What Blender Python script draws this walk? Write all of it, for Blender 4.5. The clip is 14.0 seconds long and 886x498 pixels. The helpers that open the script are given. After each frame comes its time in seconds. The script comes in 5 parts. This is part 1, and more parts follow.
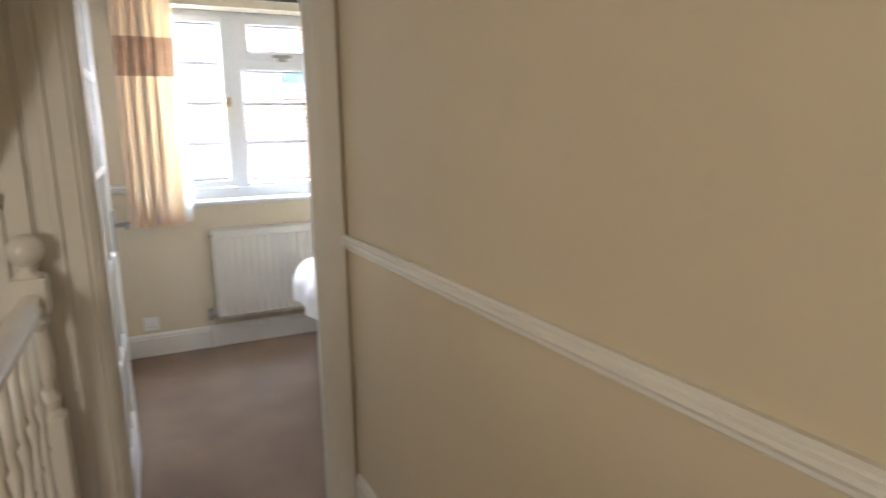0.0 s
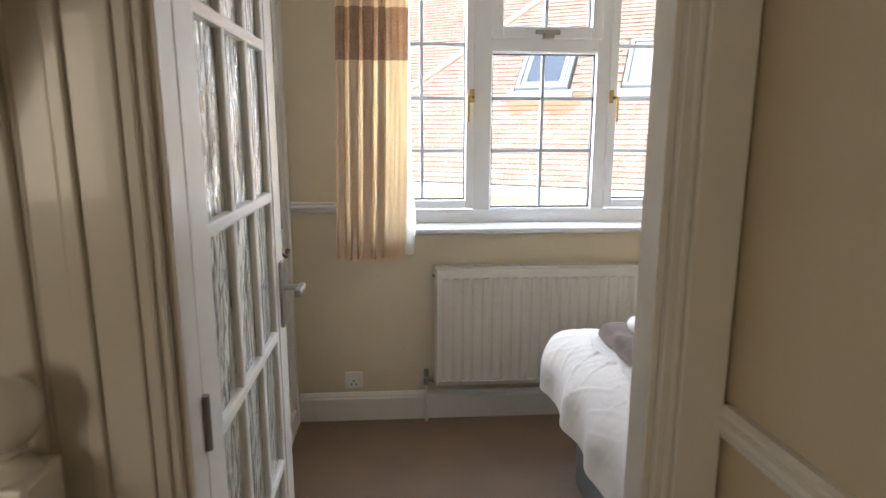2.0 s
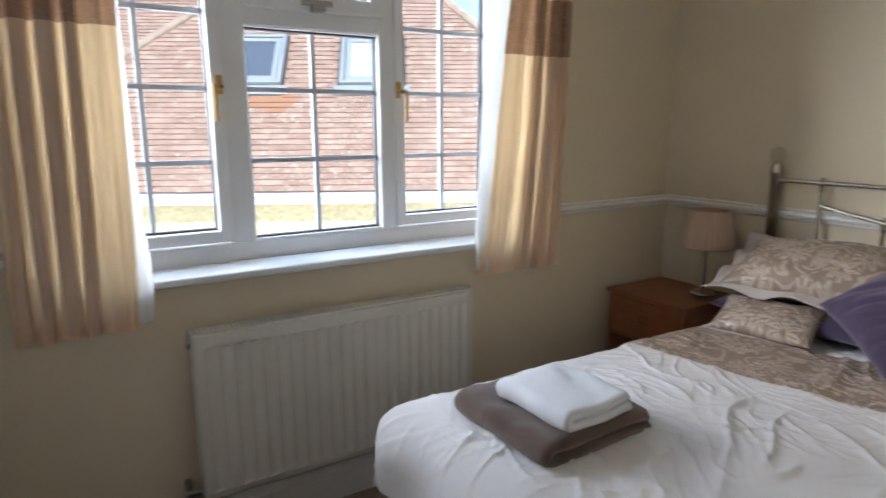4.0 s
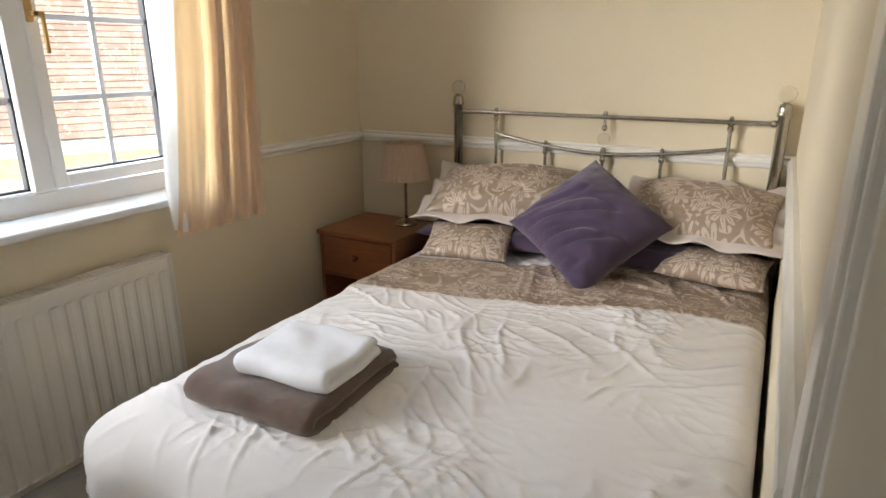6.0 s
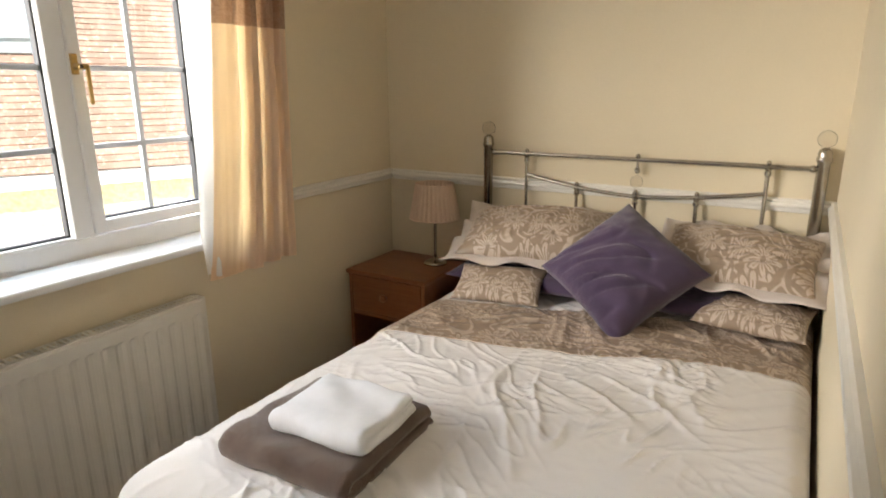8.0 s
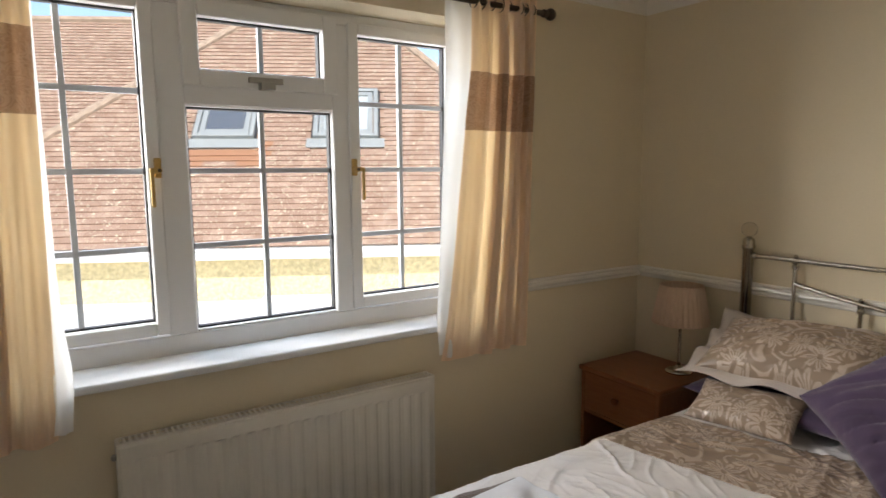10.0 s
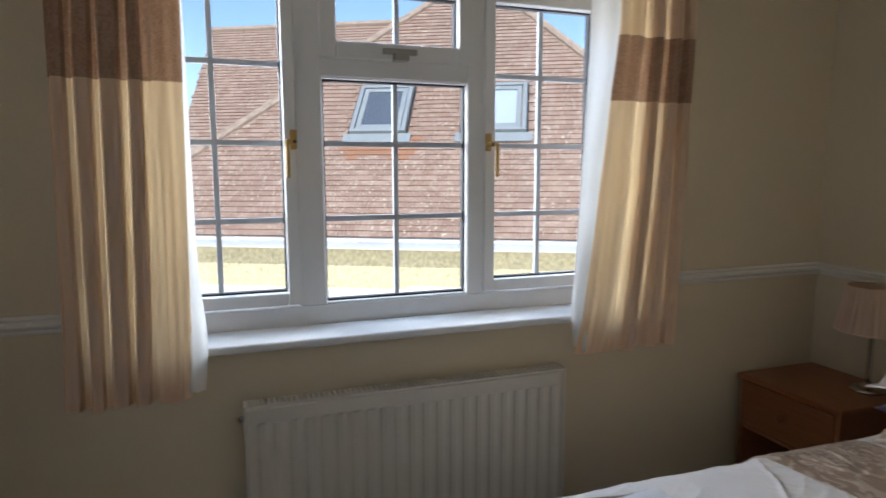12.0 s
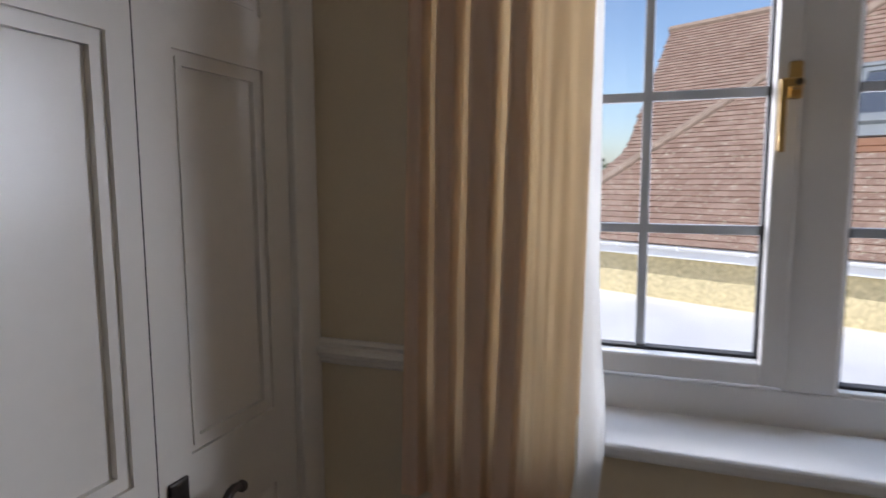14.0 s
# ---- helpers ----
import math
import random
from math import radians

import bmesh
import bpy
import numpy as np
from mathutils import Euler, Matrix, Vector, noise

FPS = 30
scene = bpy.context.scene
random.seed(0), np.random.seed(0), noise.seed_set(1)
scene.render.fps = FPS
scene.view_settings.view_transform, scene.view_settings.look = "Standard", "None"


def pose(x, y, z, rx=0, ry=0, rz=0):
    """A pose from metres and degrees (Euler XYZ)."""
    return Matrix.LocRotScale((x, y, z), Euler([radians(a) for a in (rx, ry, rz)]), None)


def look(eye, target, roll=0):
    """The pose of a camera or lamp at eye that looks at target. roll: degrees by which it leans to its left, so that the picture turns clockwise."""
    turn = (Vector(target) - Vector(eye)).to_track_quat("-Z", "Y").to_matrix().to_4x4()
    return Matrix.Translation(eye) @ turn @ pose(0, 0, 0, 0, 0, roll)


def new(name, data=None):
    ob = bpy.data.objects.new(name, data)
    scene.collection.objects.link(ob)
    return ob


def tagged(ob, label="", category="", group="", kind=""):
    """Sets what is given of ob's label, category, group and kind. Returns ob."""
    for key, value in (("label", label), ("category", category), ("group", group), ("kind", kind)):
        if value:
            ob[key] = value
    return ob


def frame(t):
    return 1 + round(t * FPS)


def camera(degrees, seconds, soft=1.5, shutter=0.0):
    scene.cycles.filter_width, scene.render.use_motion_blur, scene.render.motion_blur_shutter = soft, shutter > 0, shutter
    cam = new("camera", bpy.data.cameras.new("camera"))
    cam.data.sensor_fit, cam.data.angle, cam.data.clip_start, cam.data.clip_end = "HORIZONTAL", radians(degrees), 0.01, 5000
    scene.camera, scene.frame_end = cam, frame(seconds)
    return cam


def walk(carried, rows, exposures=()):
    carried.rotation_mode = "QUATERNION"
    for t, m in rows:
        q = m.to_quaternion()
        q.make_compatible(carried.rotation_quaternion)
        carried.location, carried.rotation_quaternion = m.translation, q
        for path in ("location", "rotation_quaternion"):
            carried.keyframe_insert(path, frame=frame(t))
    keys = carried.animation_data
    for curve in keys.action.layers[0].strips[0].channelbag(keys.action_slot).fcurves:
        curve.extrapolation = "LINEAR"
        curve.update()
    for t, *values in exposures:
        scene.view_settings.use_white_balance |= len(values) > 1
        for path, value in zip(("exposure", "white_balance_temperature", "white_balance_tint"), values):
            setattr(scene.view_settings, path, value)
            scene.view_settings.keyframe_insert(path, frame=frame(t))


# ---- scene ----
cam = camera(72.0, 14.0, shutter=0.4)
PATH = [
    (0, (0.506, 0.178, 1.442), (1.341, 1.950, 1.04), -0.7),
    (0.5, (0.595, 0.493, 1.443), (0.963, 2.417, 1.041), -0.3),
    (1, (0.604, 0.841, 1.459), (0.813, 2.79, 1.062), -0.2),
    (1.5, (0.625, 1.169, 1.458), (0.787, 3.123, 1.06), -0.2),
    (2, (0.641, 1.464, 1.446), (0.781, 3.42, 1.056), 0.1),
    (2.5, (0.604, 1.741, 1.426), (0.753, 3.697, 1.039), -0.1),
    (3, (0.595, 1.978, 1.427), (0.924, 3.916, 1.056), -0.1),
    (3.5, (0.564, 2.138, 1.455), (1.155, 4.008, 1.065), -0.2),
    (4, (0.526, 2.243, 1.458), (1.547, 3.917, 1.061), -0.2),
    (4.2, (0.522, 2.274, 1.45), (1.671, 3.861, 1.048), -0.2),
    (6.3, (0.545, 2.441, 1.459), (2.228, 3.335, 0.854), -0.1),
    (6.5, (0.542, 2.459, 1.469), (2.222, 3.36, 0.864), -0.2),
    (7, (0.545, 2.505, 1.491), (2.231, 3.41, 0.91), -0.3),
    (7.5, (0.551, 2.514, 1.496), (2.233, 3.435, 0.927), -0.2),
    (8, (0.557, 2.468, 1.529), (2.216, 3.456, 1.007), -0.4),
    (8.5, (0.589, 2.419, 1.581), (2.179, 3.576, 1.218), -0.3),
    (9, (0.612, 2.371, 1.596), (2.072, 3.712, 1.328), -0.3),
    (9.2, (0.613, 2.365, 1.605), (1.995, 3.786, 1.34), -0.3),
    (11.3, (0.805, 2.301, 1.53), (1.591, 4.124, 1.288), -0.3),
    (11.5, (0.804, 2.318, 1.524), (1.564, 4.152, 1.278), -0.2),
    (12, (0.789, 2.429, 1.498), (1.447, 4.3, 1.242), -0.1),
    (12.5, (0.75, 2.669, 1.48), (1.21, 4.598, 1.222), -0.4),
    (13, (0.751, 2.867, 1.463), (0.962, 4.838, 1.202), -0.5),
    (13.5, (0.815, 3.082, 1.435), (0.518, 5.046, 1.199), -0.5),
    (14, (0.808, 3.268, 1.430), (0.108, 5.126, 1.204), -0.2),
]
EXPOSURES = [(0.0, 2.85, 5450, 10), (0.7, 2.85, 5400, 10), (1.5, 2.5, 5650, 10), (2.2, 1.78, 5900, 10), (3.0, 1.38, 5700, 10), (4.2, 1.28, 5550, 10), (6.3, 1.75, 6350, 10), (8.0, 1.72, 6700, 10), (9.2, 1.45, 6950, 12), (11.3, 0.70, 5550, 10), (12.0, 0.75, 5650, 10), (12.5, 0.54, 5800, 11), (13.2, 0.10, 5950, 14), (14.0, 0.30, 5900, 17)]
walk(cam, [(t, look(eye, target, roll)) for t, eye, target, roll in PATH], EXPOSURES)

# ---- world, sun, exposure ----
world = bpy.data.worlds.new("sky")
scene.world = world
world.use_nodes = True
wn = world.node_tree
sky = wn.nodes.new("ShaderNodeTexSky")
sky.sky_type = "NISHITA"
sky.sun_disc = False
SUN_EL, SUN_AZ = radians(48), radians(205)
sky.sun_elevation, sky.sun_rotation = SUN_EL, SUN_AZ
sky.air_density, sky.dust_density = 1.0, 1.2
wn.links.new(sky.outputs[0], wn.nodes["Background"].inputs[0])
wn.nodes["Background"].inputs[1].default_value = 0.13
sun = bpy.data.lights.new("sun", "SUN")
sun.energy, sun.angle, sun.color = 2.8, radians(0.5), (1.0, 0.95, 0.87)
sun_dir = Vector((math.sin(SUN_AZ) * math.cos(SUN_EL), math.cos(SUN_AZ) * math.cos(SUN_EL), math.sin(SUN_EL)))
sun_ob = new("sun", sun)
sun_ob.matrix_world = look(sun_dir * 30, (0, 0, 0))


def fill_lamp(name, size_x, size_y, watts, color, at, to):
    """An added area lamp, out of view, that boosts the light through an opening."""
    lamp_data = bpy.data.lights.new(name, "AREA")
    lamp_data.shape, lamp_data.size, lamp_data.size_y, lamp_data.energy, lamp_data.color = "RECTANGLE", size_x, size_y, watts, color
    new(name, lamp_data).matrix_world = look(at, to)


# four unseen fill lamps outside the window, added to brighten the bedroom
fill_lamp("window_fill_above", 1.9, 0.7, 24.0, (0.60, 0.78, 1.0), (1.35, 5.0, 2.62), (1.6, 3.1, 0.8))
fill_lamp("window_fill_below", 1.9, 0.7, 18.0, (1.0, 0.93, 0.82), (1.35, 5.05, 0.42), (1.6, 3.0, 1.9))
fill_lamp("window_fill_west", 1.2, 1.5, 104.0, (1.0, 0.97, 0.93), (-0.42, 6.1, 1.97), (2.2, 2.9, 0.9))
fill_lamp("window_fill_east", 1.2, 1.5, 88.0, (0.94, 0.97, 1.0), (3.75, 6.0, 1.95), (0.3, 3.5, 1.2))
# unseen fill lamp for the landing, its source made up
fill_lamp("landing_fill", 0.86, 1.0, 6.4, (1.0, 0.82, 0.58), (-1.355, -0.35, 1.55), (0.6, 1.8, 1.55))


# ---- materials ----
def material(name, color, rough=0.6, metal=0.0, scale=8.0, vary=0.12, bump=0.0, bump_scale=60.0, coat=0.0, sheen=0.0, spec=0.5):
    """A surface with large soft stains and fine grain, and fine relief."""
    m = bpy.data.materials.new(name)
    m.use_nodes = True
    t = m.node_tree
    b = t.nodes["Principled BSDF"]
    b.inputs["Roughness"].default_value = rough
    b.inputs["Metallic"].default_value = metal
    b.inputs["Coat Weight"].default_value = coat
    b.inputs["Sheen Weight"].default_value = sheen
    b.inputs["Specular IOR Level"].default_value = spec
    co = t.nodes.new("ShaderNodeTexCoord")
    n1 = t.nodes.new("ShaderNodeTexNoise")
    n1.inputs["Scale"].default_value, n1.inputs["Detail"].default_value = scale, 6
    n2 = t.nodes.new("ShaderNodeTexNoise")
    n2.inputs["Scale"].default_value, n2.inputs["Detail"].default_value = bump_scale, 4
    for n in (n1, n2):
        t.links.new(co.outputs["Object"], n.inputs["Vector"])
    mix = t.nodes.new("ShaderNodeMix")
    mix.data_type = "RGBA"
    ramp = t.nodes.new("ShaderNodeMapRange")
    ramp.inputs["From Min"].default_value, ramp.inputs["From Max"].default_value = 0.3, 0.7
    add = t.nodes.new("ShaderNodeMath")
    add.operation = "MULTIPLY_ADD"
    add.inputs[1].default_value = 0.35
    t.links.new(n2.outputs["Fac"], add.inputs[0])
    sub = t.nodes.new("ShaderNodeMath")
    sub.operation = "MULTIPLY"
    sub.inputs[1].default_value = 0.65
    t.links.new(n1.outputs["Fac"], sub.inputs[0])
    t.links.new(sub.outputs[0], add.inputs[2])
    t.links.new(add.outputs[0], ramp.inputs["Value"])
    t.links.new(ramp.outputs[0], mix.inputs["Factor"])
    c = Vector(color[:3])
    mix.inputs["A"].default_value = (*(c * (1 - vary)), 1)
    mix.inputs["B"].default_value = (*[min(1, x) for x in c * (1 + vary)], 1)
    t.links.new(mix.outputs["Result"], b.inputs["Base Color"])
    if bump:
        bp = t.nodes.new("ShaderNodeBump")
        bp.inputs["Strength"].default_value, bp.inputs["Distance"].default_value = bump, 0.004
        t.links.new(n2.outputs["Fac"], bp.inputs["Height"])
        t.links.new(bp.outputs[0], b.inputs["Normal"])
    return m


def thin_glass(name, tint=(1, 1, 1), ior=1.45):
    """A pane: clear, with the gloss that the angle gives."""
    m = bpy.data.materials.new(name)
    m.use_nodes = True
    t = m.node_tree
    out = t.nodes["Material Output"]
    t.nodes.remove(t.nodes["Principled BSDF"])
    clear, gloss, mix, fr = (t.nodes.new("ShaderNode" + k) for k in ("BsdfTransparent", "BsdfGlossy", "MixShader", "Fresnel"))
    clear.inputs[0].default_value = (*tint, 1)
    gloss.inputs["Roughness"].default_value = 0.02
    fr.inputs["IOR"].default_value = ior
    t.links.new(fr.outputs[0], mix.inputs[0])
    t.links.new(clear.outputs[0], mix.inputs[1])
    t.links.new(gloss.outputs[0], mix.inputs[2])
    t.links.new(mix.outputs[0], out.inputs[0])
    return m


def rippled_glass():
    """Old reeded and rippled door glass."""
    m = bpy.data.materials.new("rippled_glass")
    m.use_nodes = True
    t = m.node_tree
    b = t.nodes["Principled BSDF"]
    b.inputs["Base Color"].default_value = (0.93, 0.93, 0.9, 1)
    b.inputs["Roughness"].default_value, b.inputs["IOR"].default_value = 0.03, 1.45
    b.inputs["Transmission Weight"].default_value = 0.95
    co, mp, n, bp = (t.nodes.new("ShaderNode" + k) for k in ("TexCoord", "Mapping", "TexNoise", "Bump"))
    mp.inputs["Scale"].default_value = (18, 18, 11)
    n.inputs["Scale"].default_value, n.inputs["Detail"].default_value = 1.0, 2
    bp.inputs["Strength"].default_value, bp.inputs["Distance"].default_value = 0.9, 0.012
    t.links.new(co.outputs["Object"], mp.inputs[0])
    t.links.new(mp.outputs[0], n.inputs["Vector"])
    t.links.new(n.outputs["Fac"], bp.inputs["Height"])
    t.links.new(bp.outputs[0], b.inputs["Normal"])
    return m


def cloth(name, color, through_color, through_share=0.35, weave=900.0, vary=0.06, sheen=0.2):
    """Woven fabric that lets some light through."""
    m = material(name, color, 0.85, scale=5, vary=vary, bump=0.25, bump_scale=weave, sheen=sheen, spec=0.2)
    t = m.node_tree
    tr, mix = t.nodes.new("ShaderNodeBsdfTranslucent"), t.nodes.new("ShaderNodeMixShader")
    tr.inputs[0].default_value = (*through_color, 1)
    mix.inputs[0].default_value = through_share
    t.links.new(t.nodes["Principled BSDF"].outputs[0], mix.inputs[1])
    t.links.new(tr.outputs[0], mix.inputs[2])
    t.links.new(mix.outputs[0], t.nodes["Material Output"].inputs[0])
    return m


def damask(name, ground_color, figure_color, scale=9.0, gloss=0.35, flower=8.5, flower_axes="XY"):
    """A scrolling leaf pattern woven in two yarns: warped rings and flowing lines."""
    m = bpy.data.materials.new(name)
    m.use_nodes = True
    t = m.node_tree
    b = t.nodes["Principled BSDF"]
    co = t.nodes.new("ShaderNodeTexCoord")
    warp = t.nodes.new("ShaderNodeTexNoise")
    warp.inputs["Scale"].default_value, warp.inputs["Detail"].default_value = 7.0, 1.0
    t.links.new(co.outputs["Object"], warp.inputs["Vector"])
    off = t.nodes.new("ShaderNodeVectorMath")
    off.operation = "MULTIPLY_ADD"
    off.inputs[1].default_value = (0.09, 0.09, 0.09)
    t.links.new(warp.outputs["Color"], off.inputs[0])
    t.links.new(co.outputs["Object"], off.inputs[2])
    cells = t.nodes.new("ShaderNodeTexVoronoi")
    cells.feature = "SMOOTH_F1"
    cells.inputs["Scale"].default_value, cells.inputs["Smoothness"].default_value = scale, 0.4
    t.links.new(off.outputs[0], cells.inputs["Vector"])
    wave = t.nodes.new("ShaderNodeMath")
    wave.operation = "SINE"
    k = t.nodes.new("ShaderNodeMath")
    k.operation = "MULTIPLY"
    k.inputs[1].default_value = 20.0
    t.links.new(cells.outputs["Distance"], k.inputs[0])
    t.links.new(k.outputs[0], wave.inputs[0])
    leaf = t.nodes.new("ShaderNodeTexNoise")
    leaf.inputs["Scale"].default_value, leaf.inputs["Detail"].default_value = 13.0, 1.0
    t.links.new(off.outputs[0], leaf.inputs["Vector"])
    s = t.nodes.new("ShaderNodeMath")
    s.operation = "MULTIPLY_ADD"
    s.inputs[1].default_value = 2.6
    t.links.new(leaf.outputs["Fac"], s.inputs[0])
    t.links.new(wave.outputs[0], s.inputs[2])
    mid, size = t.nodes.new("ShaderNodeMath"), t.nodes.new("ShaderNodeMath")
    mid.operation, size.operation = "SUBTRACT", "ABSOLUTE"
    mid.inputs[1].default_value = 1.25
    t.links.new(s.outputs[0], mid.inputs[0])
    t.links.new(mid.outputs[0], size.inputs[0])
    step = t.nodes.new("ShaderNodeMapRange")
    step.inputs["From Min"].default_value, step.inputs["From Max"].default_value = 0.62, 0.30
    t.links.new(size.outputs[0], step.inputs["Value"])
    # daisies: petals round scattered centres, outlined in the darker yarn
    flat = t.nodes.new("ShaderNodeVectorMath")
    flat.operation = "MULTIPLY"
    flat.inputs[1].default_value = (flower, flower, 0.0) if flower_axes == "XY" else (flower, 0.0, flower)
    t.links.new(off.outputs[0], flat.inputs[0])
    seeds = t.nodes.new("ShaderNodeTexVoronoi")
    seeds.inputs["Scale"].default_value, seeds.inputs["Randomness"].default_value = 1.0, 0.95
    t.links.new(flat.outputs[0], seeds.inputs["Vector"])
    away = t.nodes.new("ShaderNodeVectorMath")
    away.operation = "SUBTRACT"
    t.links.new(flat.outputs[0], away.inputs[0])
    t.links.new(seeds.outputs["Position"], away.inputs[1])
    xyz = t.nodes.new("ShaderNodeSeparateXYZ")
    t.links.new(away.outputs[0], xyz.inputs[0])

    def calc(op, a, b_=None, c_=None):
        node = t.nodes.new("ShaderNodeMath")
        node.operation = op
        for k_, v in enumerate((a, b_, c_)):
            if v is None:
                continue
            if isinstance(v, (int, float)):
                node.inputs[k_].default_value = v
            else:
                t.links.new(v, node.inputs[k_])
        return node.outputs[0]

    angle = calc("ARCTAN2", xyz.outputs["Y" if flower_axes == "XY" else "Z"], xyz.outputs["X"])
    r_ = calc("SQRT", calc("ADD", calc("MULTIPLY", xyz.outputs["X"], xyz.outputs["X"]), calc("MULTIPLY", xyz.outputs["Y" if flower_axes == "XY" else "Z"], xyz.outputs["Y" if flower_axes == "XY" else "Z"])))
    lobe = calc("ABSOLUTE", calc("COSINE", calc("MULTIPLY", angle, 4.5)))
    reach = calc("MULTIPLY_ADD", calc("POWER", lobe, 0.8), 0.36, 0.13)
    outline = calc("LESS_THAN", calc("ABSOLUTE", calc("SUBTRACT", r_, reach)), 0.06)
    vein = calc("MULTIPLY", calc("GREATER_THAN", lobe, 0.975), calc("LESS_THAN", r_, 0.30))
    heart = calc("LESS_THAN", r_, 0.07)
    within = calc("LESS_THAN", r_, reach)
    lines = calc("MAXIMUM", calc("MAXIMUM", outline, vein), heart)
    scroll = calc("MULTIPLY", step.outputs[0], calc("SUBTRACT", 1.0, within))
    pale = calc("MULTIPLY", calc("MAXIMUM", scroll, within), calc("SUBTRACT", 1.0, lines))
    mix = t.nodes.new("ShaderNodeMix")
    mix.data_type = "RGBA"
    mix.inputs["A"].default_value, mix.inputs["B"].default_value = (*figure_color, 1), (*ground_color, 1)
    t.links.new(pale, mix.inputs["Factor"])
    t.links.new(mix.outputs["Result"], b.inputs["Base Color"])
    b.inputs["Roughness"].default_value = gloss
    bp = t.nodes.new("ShaderNodeBump")
    bp.inputs["Strength"].default_value, bp.inputs["Distance"].default_value = 0.4, 0.002
    t.links.new(step.outputs[0], bp.inputs["Height"])
    t.links.new(bp.outputs[0], b.inputs["Normal"])
    return m


def timber(name, dark, light, axis=(1.5, 1.5, 14.0), rough=0.35):
    m = bpy.data.materials.new(name)
    m.use_nodes = True
    t = m.node_tree
    b = t.nodes["Principled BSDF"]
    co, mp, n, mix = (t.nodes.new("ShaderNode" + k) for k in ("TexCoord", "Mapping", "TexNoise", "Mix"))
    mix.data_type = "RGBA"
    mp.inputs["Scale"].default_value = axis
    n.inputs["Scale"].default_value, n.inputs["Detail"].default_value, n.inputs["Distortion"].default_value = 4.0, 8, 1.2
    t.links.new(co.outputs["Object"], mp.inputs[0])
    t.links.new(mp.outputs[0], n.inputs["Vector"])
    t.links.new(n.outputs["Fac"], mix.inputs["Factor"])
    mix.inputs["A"].default_value, mix.inputs["B"].default_value = (*dark, 1), (*light, 1)
    t.links.new(mix.outputs["Result"], b.inputs["Base Color"])
    b.inputs["Roughness"].default_value = rough
    return m


def tile_clay():
    """Clay tile: each one its own shade, with pale lichen spots."""
    m = bpy.data.materials.new("clay_tile")
    m.use_nodes = True
    t = m.node_tree
    b = t.nodes["Principled BSDF"]
    b.inputs["Roughness"].default_value = 0.85
    geo, ob, co = (t.nodes.new("ShaderNode" + k) for k in ("NewGeometry", "ObjectInfo", "TexCoord"))
    addr = t.nodes.new("ShaderNodeMath")
    addr.operation = "ADD"
    t.links.new(geo.outputs["Random Per Island"], addr.inputs[0])
    t.links.new(ob.outputs["Random"], addr.inputs[1])
    fr = t.nodes.new("ShaderNodeMath")
    fr.operation = "FRACT"
    t.links.new(addr.outputs[0], fr.inputs[0])
    shade = t.nodes.new("ShaderNodeValToRGB")
    shade.color_ramp.elements[0].color = (0.255, 0.160, 0.113, 1)
    shade.color_ramp.elements[1].color = (0.355, 0.242, 0.178, 1)
    e = shade.color_ramp.elements.new(0.6)
    e.color = (0.30, 0.195, 0.142, 1)
    t.links.new(fr.outputs[0], shade.inputs[0])
    spots = t.nodes.new("ShaderNodeTexNoise")
    spots.inputs["Scale"].default_value, spots.inputs["Detail"].default_value = 24.0, 3.0
    t.links.new(geo.outputs["Position"], spots.inputs["Vector"])
    st = t.nodes.new("ShaderNodeMapRange")
    st.inputs["From Min"].default_value, st.inputs["From Max"].default_value = 0.60, 0.655
    t.links.new(spots.outputs["Fac"], st.inputs["Value"])
    mix = t.nodes.new("ShaderNodeMix")
    mix.data_type = "RGBA"
    mix.inputs["B"].default_value = (0.58, 0.52, 0.39, 1)
    t.links.new(st.outputs[0], mix.inputs["Factor"])
    t.links.new(shade.outputs[0], mix.inputs["A"])
    t.links.new(mix.outputs["Result"], b.inputs["Base Color"])
    return m


WALL = material("magnolia_paint", (0.705, 0.612, 0.445), 0.75, scale=2.0, vary=0.03, bump=0.12, bump_scale=130)
HALL = material("hall_cream_paint", (0.64, 0.55, 0.40), 0.6, scale=2.0, vary=0.03, bump=0.12, bump_scale=130)
SOFFIT = material("soffit_paint", (0.72, 0.64, 0.53), 0.7, scale=3.0, vary=0.04, bump=0.2, bump_scale=90)
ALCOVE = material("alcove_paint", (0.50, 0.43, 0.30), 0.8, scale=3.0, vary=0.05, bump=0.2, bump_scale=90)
CEIL = material("ceiling_paint", (0.80, 0.77, 0.70), 0.8, scale=3.0, vary=0.02, bump=0.2, bump_scale=80)
GLOSS = material("white_gloss_paint", (0.78, 0.75, 0.69), 0.28, scale=4.0, vary=0.03, bump=0.05, bump_scale=40, coat=0.2)
UPVC = material("white_upvc", (0.80, 0.80, 0.80), 0.3, scale=6.0, vary=0.02)
BAR = material("glazing_bar_grey", (0.50, 0.53, 0.57), 0.45, scale=20.0, vary=0.04)
# black of the rubber gaskets, also of the shadow strips beside the skylights
GASKET_AND_SHADE = material("black_gasket_and_gap_shade", (0.02, 0.02, 0.022), 0.6)
CARPET = material("brown_carpet", (0.262, 0.168, 0.100), 0.95, scale=3.0, vary=0.28, bump=0.9, bump_scale=420, sheen=0.3, spec=0.1)
RAD = material("radiator_enamel", (0.72, 0.68, 0.60), 0.3, scale=5.0, vary=0.03, coat=0.2)
CHROME = material("satin_chrome", (0.36, 0.35, 0.33), 0.3, 1.0, scale=20, vary=0.08)
NICKEL = material("brushed_nickel", (0.46, 0.43, 0.38), 0.24, 1.0, scale=30, vary=0.12)
BRASS = material("polished_brass", (0.50, 0.34, 0.13), 0.32, 1.0, scale=30, vary=0.1)
